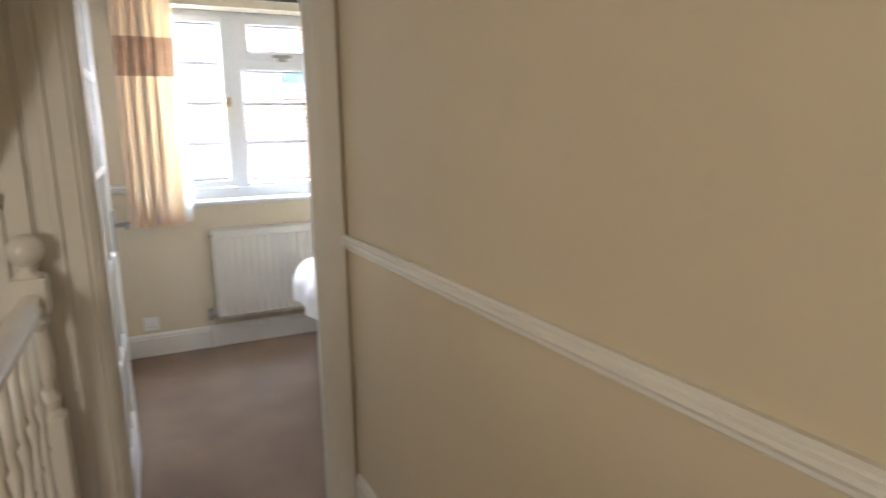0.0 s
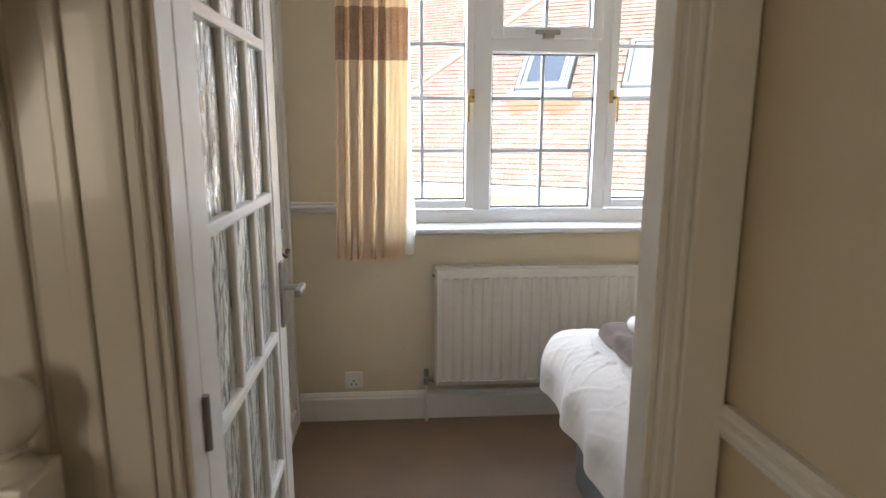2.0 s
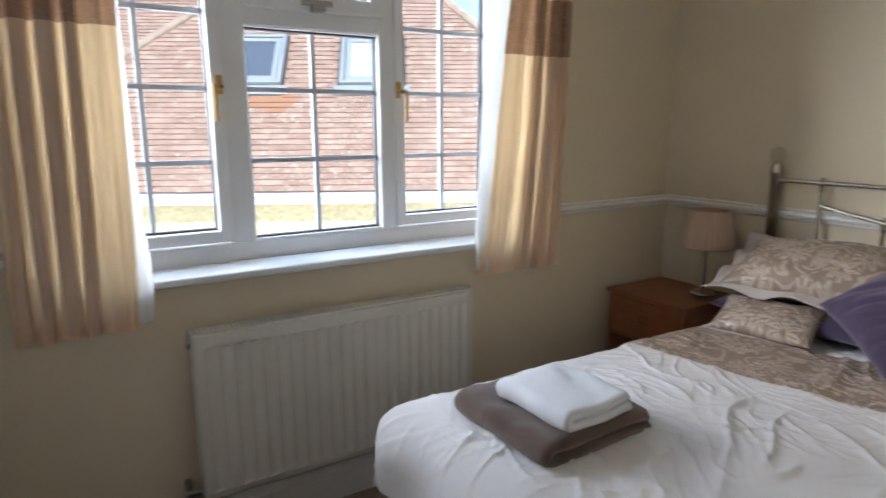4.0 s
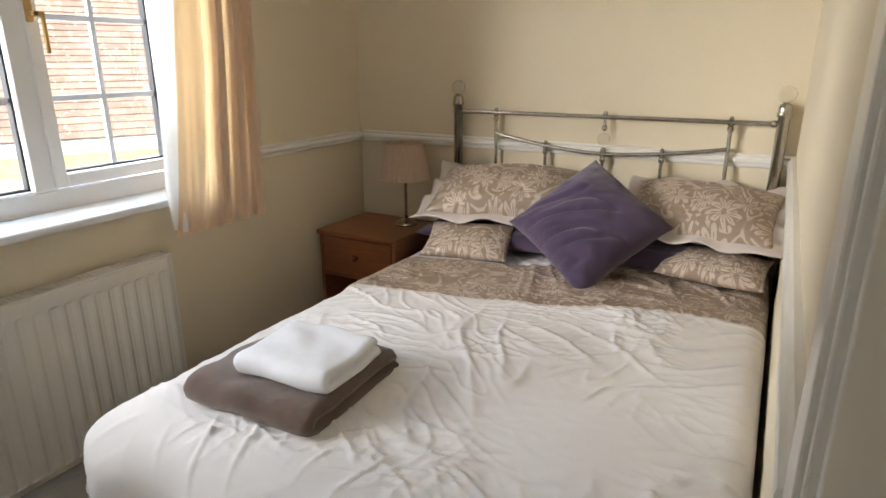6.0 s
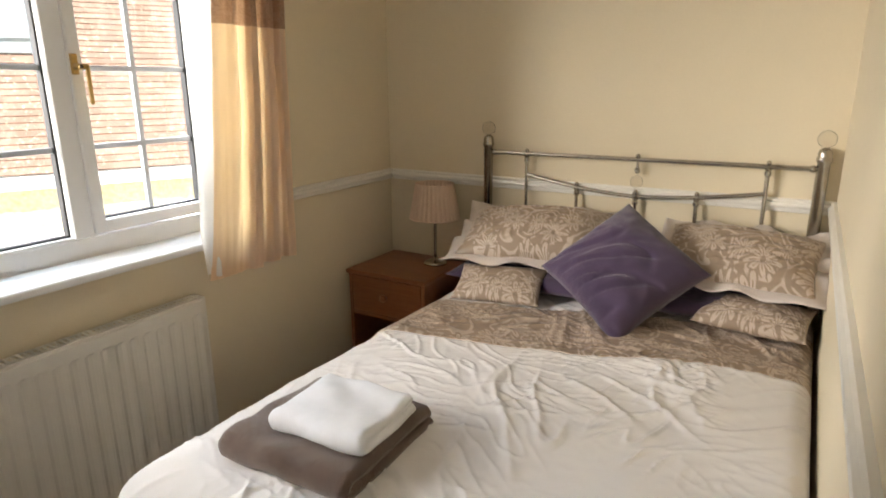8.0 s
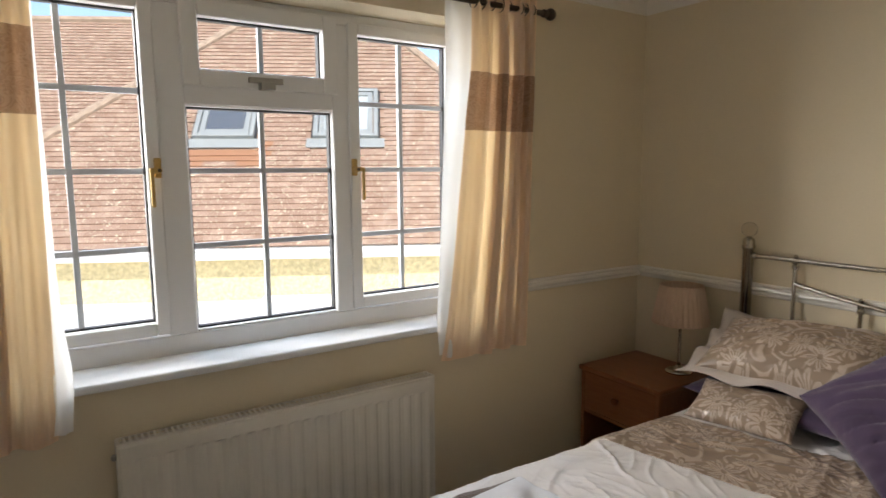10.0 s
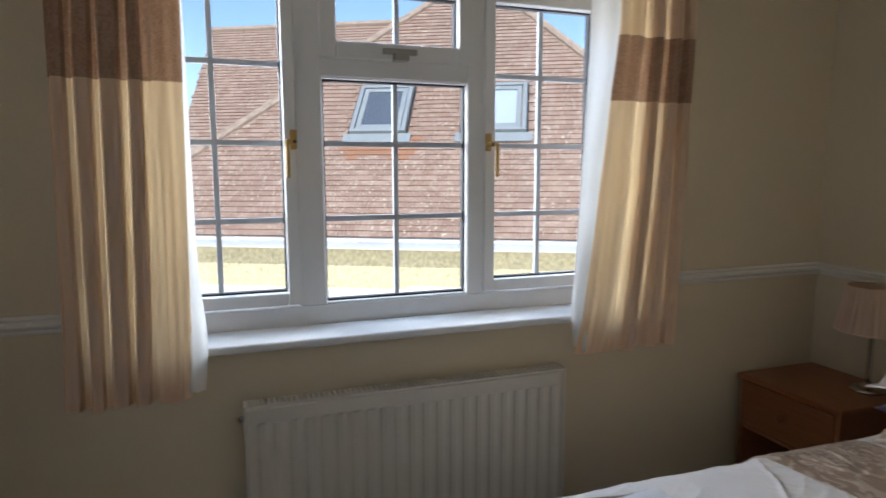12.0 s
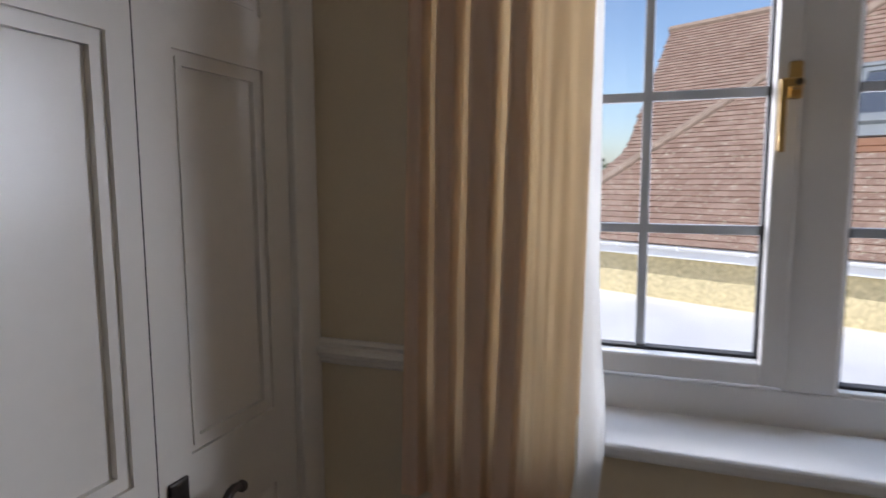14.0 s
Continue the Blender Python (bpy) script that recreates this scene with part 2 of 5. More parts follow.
BRONZE = material("dark_bronze", (0.08, 0.065, 0.05), 0.4, 0.8, scale=30, vary=0.2)
PEWTER = material("dark_pewter", (0.10, 0.09, 0.085), 0.35, 0.9, scale=30, vary=0.2)
PLASTIC = material("white_plastic", (0.82, 0.81, 0.77), 0.35, vary=0.02)
DARK = material("dark_slot", (0.03, 0.025, 0.02), 0.7)
PANE = thin_glass("window_glass", (0.96, 0.97, 0.97))
RIPPLE = rippled_glass()
CRYSTAL = thin_glass("crystal", (0.96, 0.955, 0.94), 1.045)
CURTAIN = cloth("cream_curtain", (0.83, 0.70, 0.60), (0.97, 0.70, 0.37), 0.5)
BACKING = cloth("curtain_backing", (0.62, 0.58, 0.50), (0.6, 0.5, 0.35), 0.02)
LINING = cloth("curtain_lining", (0.86, 0.85, 0.82), (0.93, 0.92, 0.88), 0.6)
BAND = damask("curtain_band", (0.345, 0.21, 0.13), (0.45, 0.30, 0.205), 22.0, 0.45, 15.0, "XZ")
band_tree = BAND.node_tree
band_thin, band_mix = band_tree.nodes.new("ShaderNodeBsdfTranslucent"), band_tree.nodes.new("ShaderNodeMixShader")
band_thin.inputs[0].default_value, band_mix.inputs[0].default_value = (0.66, 0.38, 0.20, 1), 0.28
band_tree.links.new(band_tree.nodes["Principled BSDF"].outputs[0], band_mix.inputs[1])
band_tree.links.new(band_thin.outputs[0], band_mix.inputs[2])
band_tree.links.new(band_mix.outputs[0], band_tree.nodes["Material Output"].inputs[0])
SHEET = cloth("ivory_cotton", (0.82, 0.785, 0.765), (0.7, 0.62, 0.55), 0.08, 700, 0.035)
sheet_tree = SHEET.node_tree
crumple, crumple_bump, crumple_co = (sheet_tree.nodes.new("ShaderNode" + k) for k in ("TexNoise", "Bump", "TexCoord"))
crumple.noise_type = "RIDGED_MULTIFRACTAL"
crumple.inputs["Scale"].default_value, crumple.inputs["Detail"].default_value, crumple.inputs["Distortion"].default_value = 21.0, 7.0, 0.3
crumple_bump.inputs["Strength"].default_value, crumple_bump.inputs["Distance"].default_value = 0.5, 0.004
sheet_tree.links.new(crumple_co.outputs["Object"], crumple.inputs["Vector"])
warp, push, facets, both = (sheet_tree.nodes.new("ShaderNode" + k) for k in ("TexNoise", "VectorMath", "TexVoronoi", "Math"))
warp.inputs["Scale"].default_value, warp.inputs["Detail"].default_value = 5.0, 3.0
push.operation, both.operation = "MULTIPLY_ADD", "MULTIPLY_ADD"
push.inputs[1].default_value = (0.16, 0.16, 0.16)
facets.inputs["Scale"].default_value = 9.0
both.inputs[1].default_value = 0.35
sheet_tree.links.new(crumple_co.outputs["Object"], warp.inputs["Vector"])
sheet_tree.links.new(warp.outputs["Color"], push.inputs[0])
sheet_tree.links.new(crumple_co.outputs["Object"], push.inputs[2])
sheet_tree.links.new(push.outputs[0], facets.inputs["Vector"])
sheet_tree.links.new(facets.outputs["Distance"], both.inputs[0])
sheet_tree.links.new(crumple.outputs["Fac"], both.inputs[2])
sheet_tree.links.new(both.outputs[0], crumple_bump.inputs["Height"])
sheet_tree.links.new(crumple_bump.outputs[0], sheet_tree.nodes["Principled BSDF"].inputs["Normal"])
DAMASK = damask("taupe_damask", (0.51, 0.42, 0.345), (0.30, 0.225, 0.165), 7.0, 0.30, 7.0)
HEM = cloth("ivory_border", (0.62, 0.55, 0.50), (0.6, 0.55, 0.5), 0.05)
PURPLE = material("purple_velvet", (0.064, 0.041, 0.080), 0.8, scale=6, vary=0.25, bump=0.4, bump_scale=500, sheen=0.35, spec=0.2)
TOWEL_B = material("brown_terry", (0.130, 0.086, 0.066), 0.95, scale=25, vary=0.25, bump=0.9, bump_scale=330, sheen=0.4, spec=0.1)
TOWEL_W = material("white_terry", (0.86, 0.865, 0.90), 0.95, scale=25, vary=0.05, bump=0.9, bump_scale=330, sheen=0.4, spec=0.1)
DIVAN = material("grey_divan_fabric", (0.30, 0.31, 0.335), 0.85, scale=10, vary=0.08, bump=0.5, bump_scale=600, spec=0.2)
MATT = material("mattress_ticking", (0.66, 0.63, 0.60), 0.8, scale=15, vary=0.05, bump=0.3, bump_scale=300)
PINE = timber("stained_pine", (0.17, 0.055, 0.022), (0.34, 0.13, 0.05), (14, 1.6, 14))
SHADE = cloth("pleated_shade_fabric", (0.78, 0.62, 0.48), (0.75, 0.52, 0.36), 0.4)
TILE = tile_clay()
TILE_NEW = material("newer_orange_tile", (0.31, 0.155, 0.085), 0.85, scale=5.0, vary=0.2, bump=0.4, bump_scale=50)
HIP = material("hip_mortar_tile", (0.36, 0.27, 0.20), 0.9, scale=9, vary=0.35, bump=0.6, bump_scale=60)
PEBBLE = material("yellow_pebbledash", (0.60, 0.51, 0.30), 0.95, scale=20, vary=0.40, bump=1.0, bump_scale=70)
FELT = material("pale_flat_roof", (0.80, 0.79, 0.76), 0.9, scale=1.5, vary=0.1, bump=0.5, bump_scale=80)
LEAD = material("grey_flashing", (0.27, 0.29, 0.29), 0.5, 0.1, scale=8, vary=0.1)
VGLASS = material("skylight_glass", (0.09, 0.105, 0.13), 0.15, spec=0.5, vary=0.1)
BLIND = material("skylight_blind", (0.40, 0.45, 0.47), 0.7, vary=0.05)
GRASS = material("far_ground", (0.10, 0.11, 0.06), 0.95, scale=0.2, vary=0.3)
LEAF = material("far_leaves", (0.06, 0.085, 0.035), 0.8, scale=1.0, vary=0.4)
BARK = material("bark", (0.10, 0.075, 0.05), 0.9, scale=8, vary=0.3)
BAG_K = material("black_bag", (0.018, 0.017, 0.018), 0.5, scale=12, vary=0.3)
BAG_C = material("cream_bag", (0.55, 0.50, 0.38), 0.7, scale=12, vary=0.1)


# ---- builders ----
def part(name, bm, mat, parent=None, label="", smooth=False):
    me = bpy.data.meshes.new(name)
    bm.normal_update()
    bm.to_mesh(me)
    bm.free()
    for m in (mat if isinstance(mat, (list, tuple)) else [mat]):
        me.materials.append(m)
    if smooth:
        for p in me.polygons:
            p.use_smooth = True
    ob = new(name, me)
    if parent is not None:
        ob.parent = parent
    if label:
        ob["label"] = label
    return ob


def structure(name, bm, mat, label=""):
    return tagged(part(name, bm, mat), label, "", "", "structure")


def thing(name, at=(0, 0, 0), label="", category="", group="", kind=""):
    ob = new(name)
    ob.empty_display_size = 0.05
    ob.location = at
    return tagged(ob, label, category, group, kind)


def box(bm, x0, x1, y0, y1, z0, z1, bevel=0.0, seg=2):
    r = bmesh.ops.create_cube(bm, size=1.0, matrix=Matrix.LocRotScale(((x0 + x1) / 2, (y0 + y1) / 2, (z0 + z1) / 2), None, (abs(x1 - x0), abs(y1 - y0), abs(z1 - z0))))
    if bevel:
        es = list({e for v in r["verts"] for e in v.link_edges})
        bmesh.ops.bevel(bm, geom=es, offset=bevel, segments=seg, affect="EDGES", profile=0.5)
    return bm


def boxes(*rows, bevel=0.0):
    bm = bmesh.new()
    for r in rows:
        box(bm, *r, bevel=bevel)
    return bm


def rod(bm, a, b, r, seg=12, r2=None):
    a, b = Vector(a), Vector(b)
    d = b - a
    m = Matrix.Translation((a + b) / 2) @ d.to_track_quat("Z", "Y").to_matrix().to_4x4()
    bmesh.ops.create_cone(bm, cap_ends=True, segments=seg, radius1=r, radius2=r if r2 is None else r2, depth=d.length, matrix=m)
    return bm


def ball(bm, at, r, seg=14, squash=1.0):
    bmesh.ops.create_uvsphere(bm, u_segments=seg, v_segments=max(6, seg // 2 + 2), radius=r, matrix=Matrix.Translation(at) @ Matrix.Diagonal((1, 1, squash, 1)))
    return bm


def lathe(bm, at, profile, seg=20):
    """A turned shape about the upright through at, from (radius, height) pairs."""
    rings = []
    for r, z in profile:
        rings.append([bm.verts.new((at[0] + r * math.cos(2 * math.pi * i / seg), at[1] + r * math.sin(2 * math.pi * i / seg), at[2] + z)) for i in range(seg)])
    for a, b in zip(rings, rings[1:]):
        for i in range(seg):
            bm.faces.new((a[i], a[(i + 1) % seg], b[(i + 1) % seg], b[i]))
    bm.faces.new(rings[0][::-1])
    bm.faces.new(rings[-1])
    return bm


def moulding(bm, a, b, out, profile):
    """A length of moulding from a to b on a wall whose face looks along out. profile: (out, up) pairs round the section."""
    a, b, out = Vector(a), Vector(b), Vector(out)
    ends = [[bm.verts.new(p + out * o + Vector((0, 0, z))) for o, z in profile] for p in (a, b)]
    n = len(profile)
    for i in range(n):
        bm.faces.new((ends[0][i], ends[0][(i + 1) % n], ends[1][(i + 1) % n], ends[1][i]))
    bm.faces.new(ends[0][::-1])
    bm.faces.new(ends[1])
    bmesh.ops.recalc_face_normals(bm, faces=bm.faces)
    return bm


def sheet(bm, f, nu, nv, u0=0.0, u1=1.0, v0=0.0, v1=1.0):
    """A grid surface from f(u, v)."""
    g = [[bm.verts.new(f(u0 + (u1 - u0) * i / nu, v0 + (v1 - v0) * j / nv)) for j in range(nv + 1)] for i in range(nu + 1)]
    for i in range(nu):
        for j in range(nv):
            bm.faces.new((g[i][j], g[i + 1][j], g[i + 1][j + 1], g[i][j + 1]))
    return bm


def solid(ob, thickness, offset=0.0):
    m = ob.modifiers.new("thickness", "SOLIDIFY")
    m.thickness, m.offset = thickness, offset
    return ob


DADO = [(0, 0), (0.010, 0), (0.014, 0.006), (0.014, 0.014), (0.022, 0.018), (0.026, 0.026), (0.024, 0.034), (0.016, 0.038), (0.018, 0.046), (0.012, 0.052), (0, 0.052)]
SKIRT = [(0, 0), (0.018, 0), (0.018, 0.115), (0.014, 0.122), (0.014, 0.130), (0.008, 0.140), (0.004, 0.146), (0, 0.146)]

# ---- structure: bedroom and landing ----
XE, YN, YS, YH, XR = 3.18, 4.348, 2.352, 2.25, 1.105
CEILING = 2.39
DX0, DX1, DZ = 0.338, 1.006, 2.03
WX0, WX1, WZ0, WZ1 = 0.485, 2.215, 0.962, 2.165

structure("floor", boxes((-0.02, XE + 0.1, YH, YN + 0.05, -0.12, 0), (0.13, XR + 1.0, -1.6, YH, -0.12, 0)), CARPET, "worn brown fitted carpet with darker patches")
structure("wall_north", boxes((-0.02, WX0, YN, YN + 0.27, -0.1, CEILING), (WX1, XE + 0.1, YN, YN + 0.27, -0.1, CEILING), (WX0, WX1, YN, YN + 0.27, -0.1, WZ0), (WX0, WX1, YN, YN + 0.27, WZ1, CEILING)), WALL, "magnolia painted wall with the window")
structure("wall_east", boxes((XE, XE + 0.1, YH, YN, -0.1, CEILING)), WALL, "magnolia painted wall behind the bed head")
structure("wall_south", boxes((DX1 + 0.03, XE, YH + 0.004, YS, -0.1, CEILING), (DX0 - 0.03, DX1 + 0.03, YH + 0.004, YS, DZ + 0.03, CEILING), (0.050, DX0 - 0.03, YH + 0.004, YS, -0.1, CEILING), (-1.3, 0.050, YH + 0.004, YS, 1.146, CEILING), (-1.3, -1.15, YH + 0.004, YS, -1.3, 1.146)), WALL, "magnolia painted wall with the doorway")
structure("wall_west", boxes((0.052, 0.07, YS, YN, -0.1, CEILING)), WALL, "magnolia painted wall behind the built-in cupboard")
SIDE = Matrix.Translation((XR, YH, 0)) @ Matrix.Rotation(radians(3.5), 4, "Z")
side_bm = boxes((0, 0.1, -4.1, 0.02, -0.1, 2.45))
side_bm.transform(SIDE)
structure("wall_landing_side", side_bm, HALL, "cream painted landing wall with a dado rail")
structure("wall_landing_back", boxes((-1.3, XR + 1.0, -1.7, -1.6, -1.4, 2.45)), HALL, "cream painted landing end wall")
# the opening in this wall is made up, to hold the landing fill lamp
structure("wall_stairwell", boxes((-1.4, -1.3, -1.7, -0.85, -1.4, 2.45), (-1.4, -1.3, 0.15, 3.3, -1.4, 2.45), (-1.4, -1.3, -0.85, 0.15, -1.4, 0.98), (-1.4, -1.3, -0.85, 0.15, 2.12, 2.45)), HALL, "cream painted stairwell wall with an added opening for the landing fill lamp")
structure("ceiling", boxes((-0.02, XE + 0.1, YH, YN + 0.05, CEILING, CEILING + 0.1)), CEIL, "white painted bedroom ceiling")
structure("ceiling_landing", boxes((-1.4, XR + 1.0, -1.7, YH, 2.45, 2.55)), CEIL, "white painted landing ceiling")
cove = bmesh.new()
COVE = [(0, 0), (0.004, 0)] + [(0.075 - 0.071 * math.cos(a), 0.071 * math.sin(a)) for a in (0.26, 0.52, 0.79, 1.05, 1.31)] + [(0.075, 0.075), (0, 0.075)]
moulding(cove, (0.12, YN, CEILING - 0.077), (XE, YN, CEILING - 0.077), (0, -1, 0), COVE)
moulding(cove, (XE, YS, CEILING - 0.077), (XE, YN, CEILING - 0.077), (-1, 0, 0), COVE)
moulding(cove, (0.12, YS, CEILING - 0.077), (XE, YS, CEILING - 0.077), (0, 1, 0), COVE)
structure("trim_cove", cove, CEIL, "white plaster cove at the ceiling")

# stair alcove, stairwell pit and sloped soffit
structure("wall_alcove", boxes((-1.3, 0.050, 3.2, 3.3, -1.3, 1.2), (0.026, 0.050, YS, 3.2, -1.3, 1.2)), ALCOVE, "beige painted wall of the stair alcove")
bm = bmesh.new()
prism = [(YS - 0.01, 1.145), (3.22, 0.616), (3.22, 0.72), (YS - 0.01, 1.24)]
for x0, x1 in ((-1.3, 0.026),):
    a = [bm.verts.new((x0, y, z)) for y, z in prism]
    b = [bm.verts.new((x1, y, z)) for y, z in prism]
    for i in range(4):
        bm.faces.new((a[i], a[(i + 1) % 4], b[(i + 1) % 4], b[i]))
    bm.faces.new(a[::-1])
    bm.faces.new(b)
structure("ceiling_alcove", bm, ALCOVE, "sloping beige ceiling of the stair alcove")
structure("floor_alcove", boxes((-1.3, 0.038, YH, 3.2, -0.2, -0.08)), CARPET, "brown carpet in the alcove")
structure("floor_stairwell", boxes((-1.3, 0.13, -1.6, YH, -1.45, -1.3)), CARPET, "brown carpet at the stair foot")
structure("wall_landing_edge", boxes((0.10, 0.13, -1.6, YH, -1.3, 0.0)), GLOSS, "white painted landing edge board")
bm = bmesh.new()
prism = [(YH - 0.035, 1.278), (1.165, 2.449), (YH - 0.035, 2.449)]
a = [bm.verts.new((-1.3, y, z)) for y, z in prism]
b = [bm.verts.new((0.097, y, z)) for y, z in prism]
soffit_faces = [bm.faces.new((a[0], a[1], b[1], b[0])), bm.faces.new((a[1], a[2], b[2], b[1])), bm.faces.new((a[2], a[0], b[0], b[2]))]
bm.faces.new(a[::-1])
cheek = bm.faces.new(b)
bmesh.ops.recalc_face_normals(bm, faces=bm.faces)
cheek.material_index = 1
part_ob = structure("ceiling_slope", bm, [SOFFIT, HALL], "sloping painted soffit over the stairs with a cream cheek")
bm = boxes((-1.15, 0.050, YH - 0.035, YH + 0.003, 1.146, 1.223), (0.050, 0.114, YH - 0.035, YH + 0.003, -0.3, 1.223), bevel=0.004)
moulding(bm, (-1.3, YH - 0.035, 1.223), (0.114, YH - 0.035, 1.223), (0, -1, 0), [(-0.03, 0), (0.006, 0), (0.014, 0.012), (0.014, 0.024), (0.022, 0.034), (0.022, 0.050), (-0.03, 0.050)])
structure("trim_alcove", bm, GLOSS, "white painted moulded frame round the stair opening")
structure("trim_post", boxes((0.117, 0.182, YH - 0.030, YH + 0.003, 0, 2.45), (0.182, 0.191, YH - 0.018, YH + 0.003, 0, 2.45), bevel=0.003), GLOSS, "white painted cover board beside the doorway")

# skirting and dado rails
for nm, prof, z, spans in (
    ("baseboard", SKIRT, 0.0, (((0.13, YN, 0), (XE, YN, 0), (0, -1, 0)), ((XE, YS, 0), (XE, YN - 0.02, 0), (-1, 0, 0)), ((1.10, YS, 0), (XE - 0.02, YS, 0), (0, 1, 0)), (SIDE @ Vector((0, -3.9, 0)), SIDE @ Vector((0, -0.03, 0)), SIDE.to_3x3() @ Vector((-1, 0, 0))))),
    ("trim_dado", DADO, 1.052, (((0.13, YN, 0), (WX0 - 0.03, YN, 0), (0, -1, 0)), ((WX1 + 0.03, YN, 0), (XE, YN, 0), (0, -1, 0)), ((XE, YS, 0), (XE, YN - 0.027, 0), (-1, 0, 0)), ((1.09, YS, 0), (XE - 0.027, YS, 0), (0, 1, 0)))),
    ("trim_dado_landing", DADO, 1.012, ((SIDE @ Vector((0, -3.9, 0)), SIDE @ Vector((0, -0.012, 0)), SIDE.to_3x3() @ Vector((-1, 0, 0))),)),
):
    bm = bmesh.new()
    for p, q, o in spans:
        moulding(bm, Vector(p) + Vector((0, 0, z)), Vector(q) + Vector((0, 0, z)), o, prof)
    structure(nm, bm, GLOSS, "white gloss painted moulded " + ("skirting board" if nm == "baseboard" else "dado rail"))

# door frame: lining, stops and stepped architraves on both faces
bm = boxes((DX0 - 0.03, DX0, YH - 0.004, YS + 0.004, 0, DZ + 0.03), (DX1, DX1 + 0.03, YH - 0.004, YS + 0.004, 0, DZ + 0.03), (DX0, DX1, YH - 0.004, YS + 0.004, DZ, DZ + 0.03), bevel=0.002)
box(bm, DX0, DX0 + 0.012, YH + 0.01, YH + 0.05, 0, DZ, 0.002)
box(bm, DX1 - 0.012, DX1, YH + 0.01, YH + 0.05, 0, DZ, 0.002)
for face, sgn in ((YH + 0.003, -1), (YS - 0.001, 1)):
    for x0, x1, d in ((DX0 - 0.012, DX0 - 0.030, 0.016), (DX0 - 0.030, DX0 - 0.085, 0.022), (DX0 - 0.085, DX0 - 0.105, 0.030), (DX0 - 0.105, DX0 - 0.146, 0.024),
                      (DX1 + 0.012, DX1 + 0.022, 0.014), (DX1 + 0.022, DX1 + 0.088, 0.020)):
        if sgn > 0 and x0 < DX0 - 0.08:
            continue
        box(bm, min(x0, x1), max(x0, x1), min(face, face + sgn * d), max(face, face + sgn * d), 0, DZ + 0.08, 0.003)
    box(bm, DX0 - 0.07, DX1 + 0.07, min(face, face + sgn * 0.02), max(face, face + sgn * 0.02), DZ + 0.015, DZ + 0.08, 0.003)
structure("door_frame", bm, GLOSS, "white gloss painted door lining with stepped architrave")

# ---- window ----
FY0, FY1, PY = 4.505, 4.575, 4.545
win = tagged(thing("window_1", (0, 0, 0), "white plastic casement window with grey glazing bars", "window"), kind="structure")
bm = boxes((WX0, WX0 + 0.05, FY0, FY1, 1.040, WZ1 - 0.045), (WX1 - 0.06, WX1, FY0, FY1, 1.040, WZ1 - 0.045), (WX0, WX1, FY0, FY1, WZ0, 1.040), (WX0, WX1, FY0, FY1, WZ1 - 0.045, WZ1),
           (1.005, 1.094, FY0, FY1, 1.040, WZ1 - 0.045), (1.614, 1.690, FY0, FY1, 1.040, WZ1 - 0.045), (1.094, 1.614, FY0, FY1, 1.806, 1.880), bevel=0.004)
part("window_frame", bm, UPVC, win)


def glazed(name, x0, x1, z0, z1, sash, vbars, hbars, proud):
    """One light of the window: sash, gasket, pane and bars. x0..z1 bound the glass."""
    if sash:
        s, g = sash, 0.006
        bm = boxes((x0 - s, x0, FY0 - proud, FY1 - 0.02, z0 - s, z1 + s), (x1, x1 + s, FY0 - proud, FY1 - 0.02, z0 - s, z1 + s), (x0, x1, FY0 - proud, FY1 - 0.02, z0 - s, z0), (x0, x1, FY0 - proud, FY1 - 0.02, z1, z1 + s), bevel=0.005)
        sh = part(name, bm, UPVC, win)
    else:
        bm = boxes((x0 - 0.035, x0, FY0 + 0.004, FY1 - 0.02, z0 - 0.03, z1 + 0.03), (x1, x1 + 0.035, FY0 + 0.004, FY1 - 0.02, z0 - 0.03, z1 + 0.03), (x0, x1, FY0 + 0.004, FY1 - 0.02, z0 - 0.03, z0), (x0, x1, FY0 + 0.004, FY1 - 0.02, z1, z1 + 0.03), bevel=0.004)
        sh = part(name, bm, UPVC, win)
    k = 0.006
    part("gasket", boxes((x0, x0 + k, PY - 0.016, PY + 0.01, z0, z1), (x1 - k, x1, PY - 0.016, PY + 0.01, z0, z1), (x0, x1, PY - 0.016, PY + 0.01, z0, z0 + k), (x0, x1, PY - 0.016, PY + 0.01, z1 - k, z1)), GASKET_AND_SHADE, sh, "black rubber gasket")
    p = part("pane", boxes((x0, x1, PY - 0.002, PY + 0.002, z0, z1)), PANE, sh, "clear glass pane")
    p.visible_shadow = False
    for x in vbars:
        part("glazing_bar", boxes((x - 0.009, x + 0.009, PY - 0.008, PY + 0.008, z0 + k, z1 - k), bevel=0.002), BAR, sh, "grey glazing bar")
    for z in hbars:
        part("glazing_bar", boxes((x0 + k, x1 - k, PY - 0.0075, PY + 0.0075, z - 0.009, z + 0.009), bevel=0.002), BAR, sh, "grey glazing bar")
    return sh


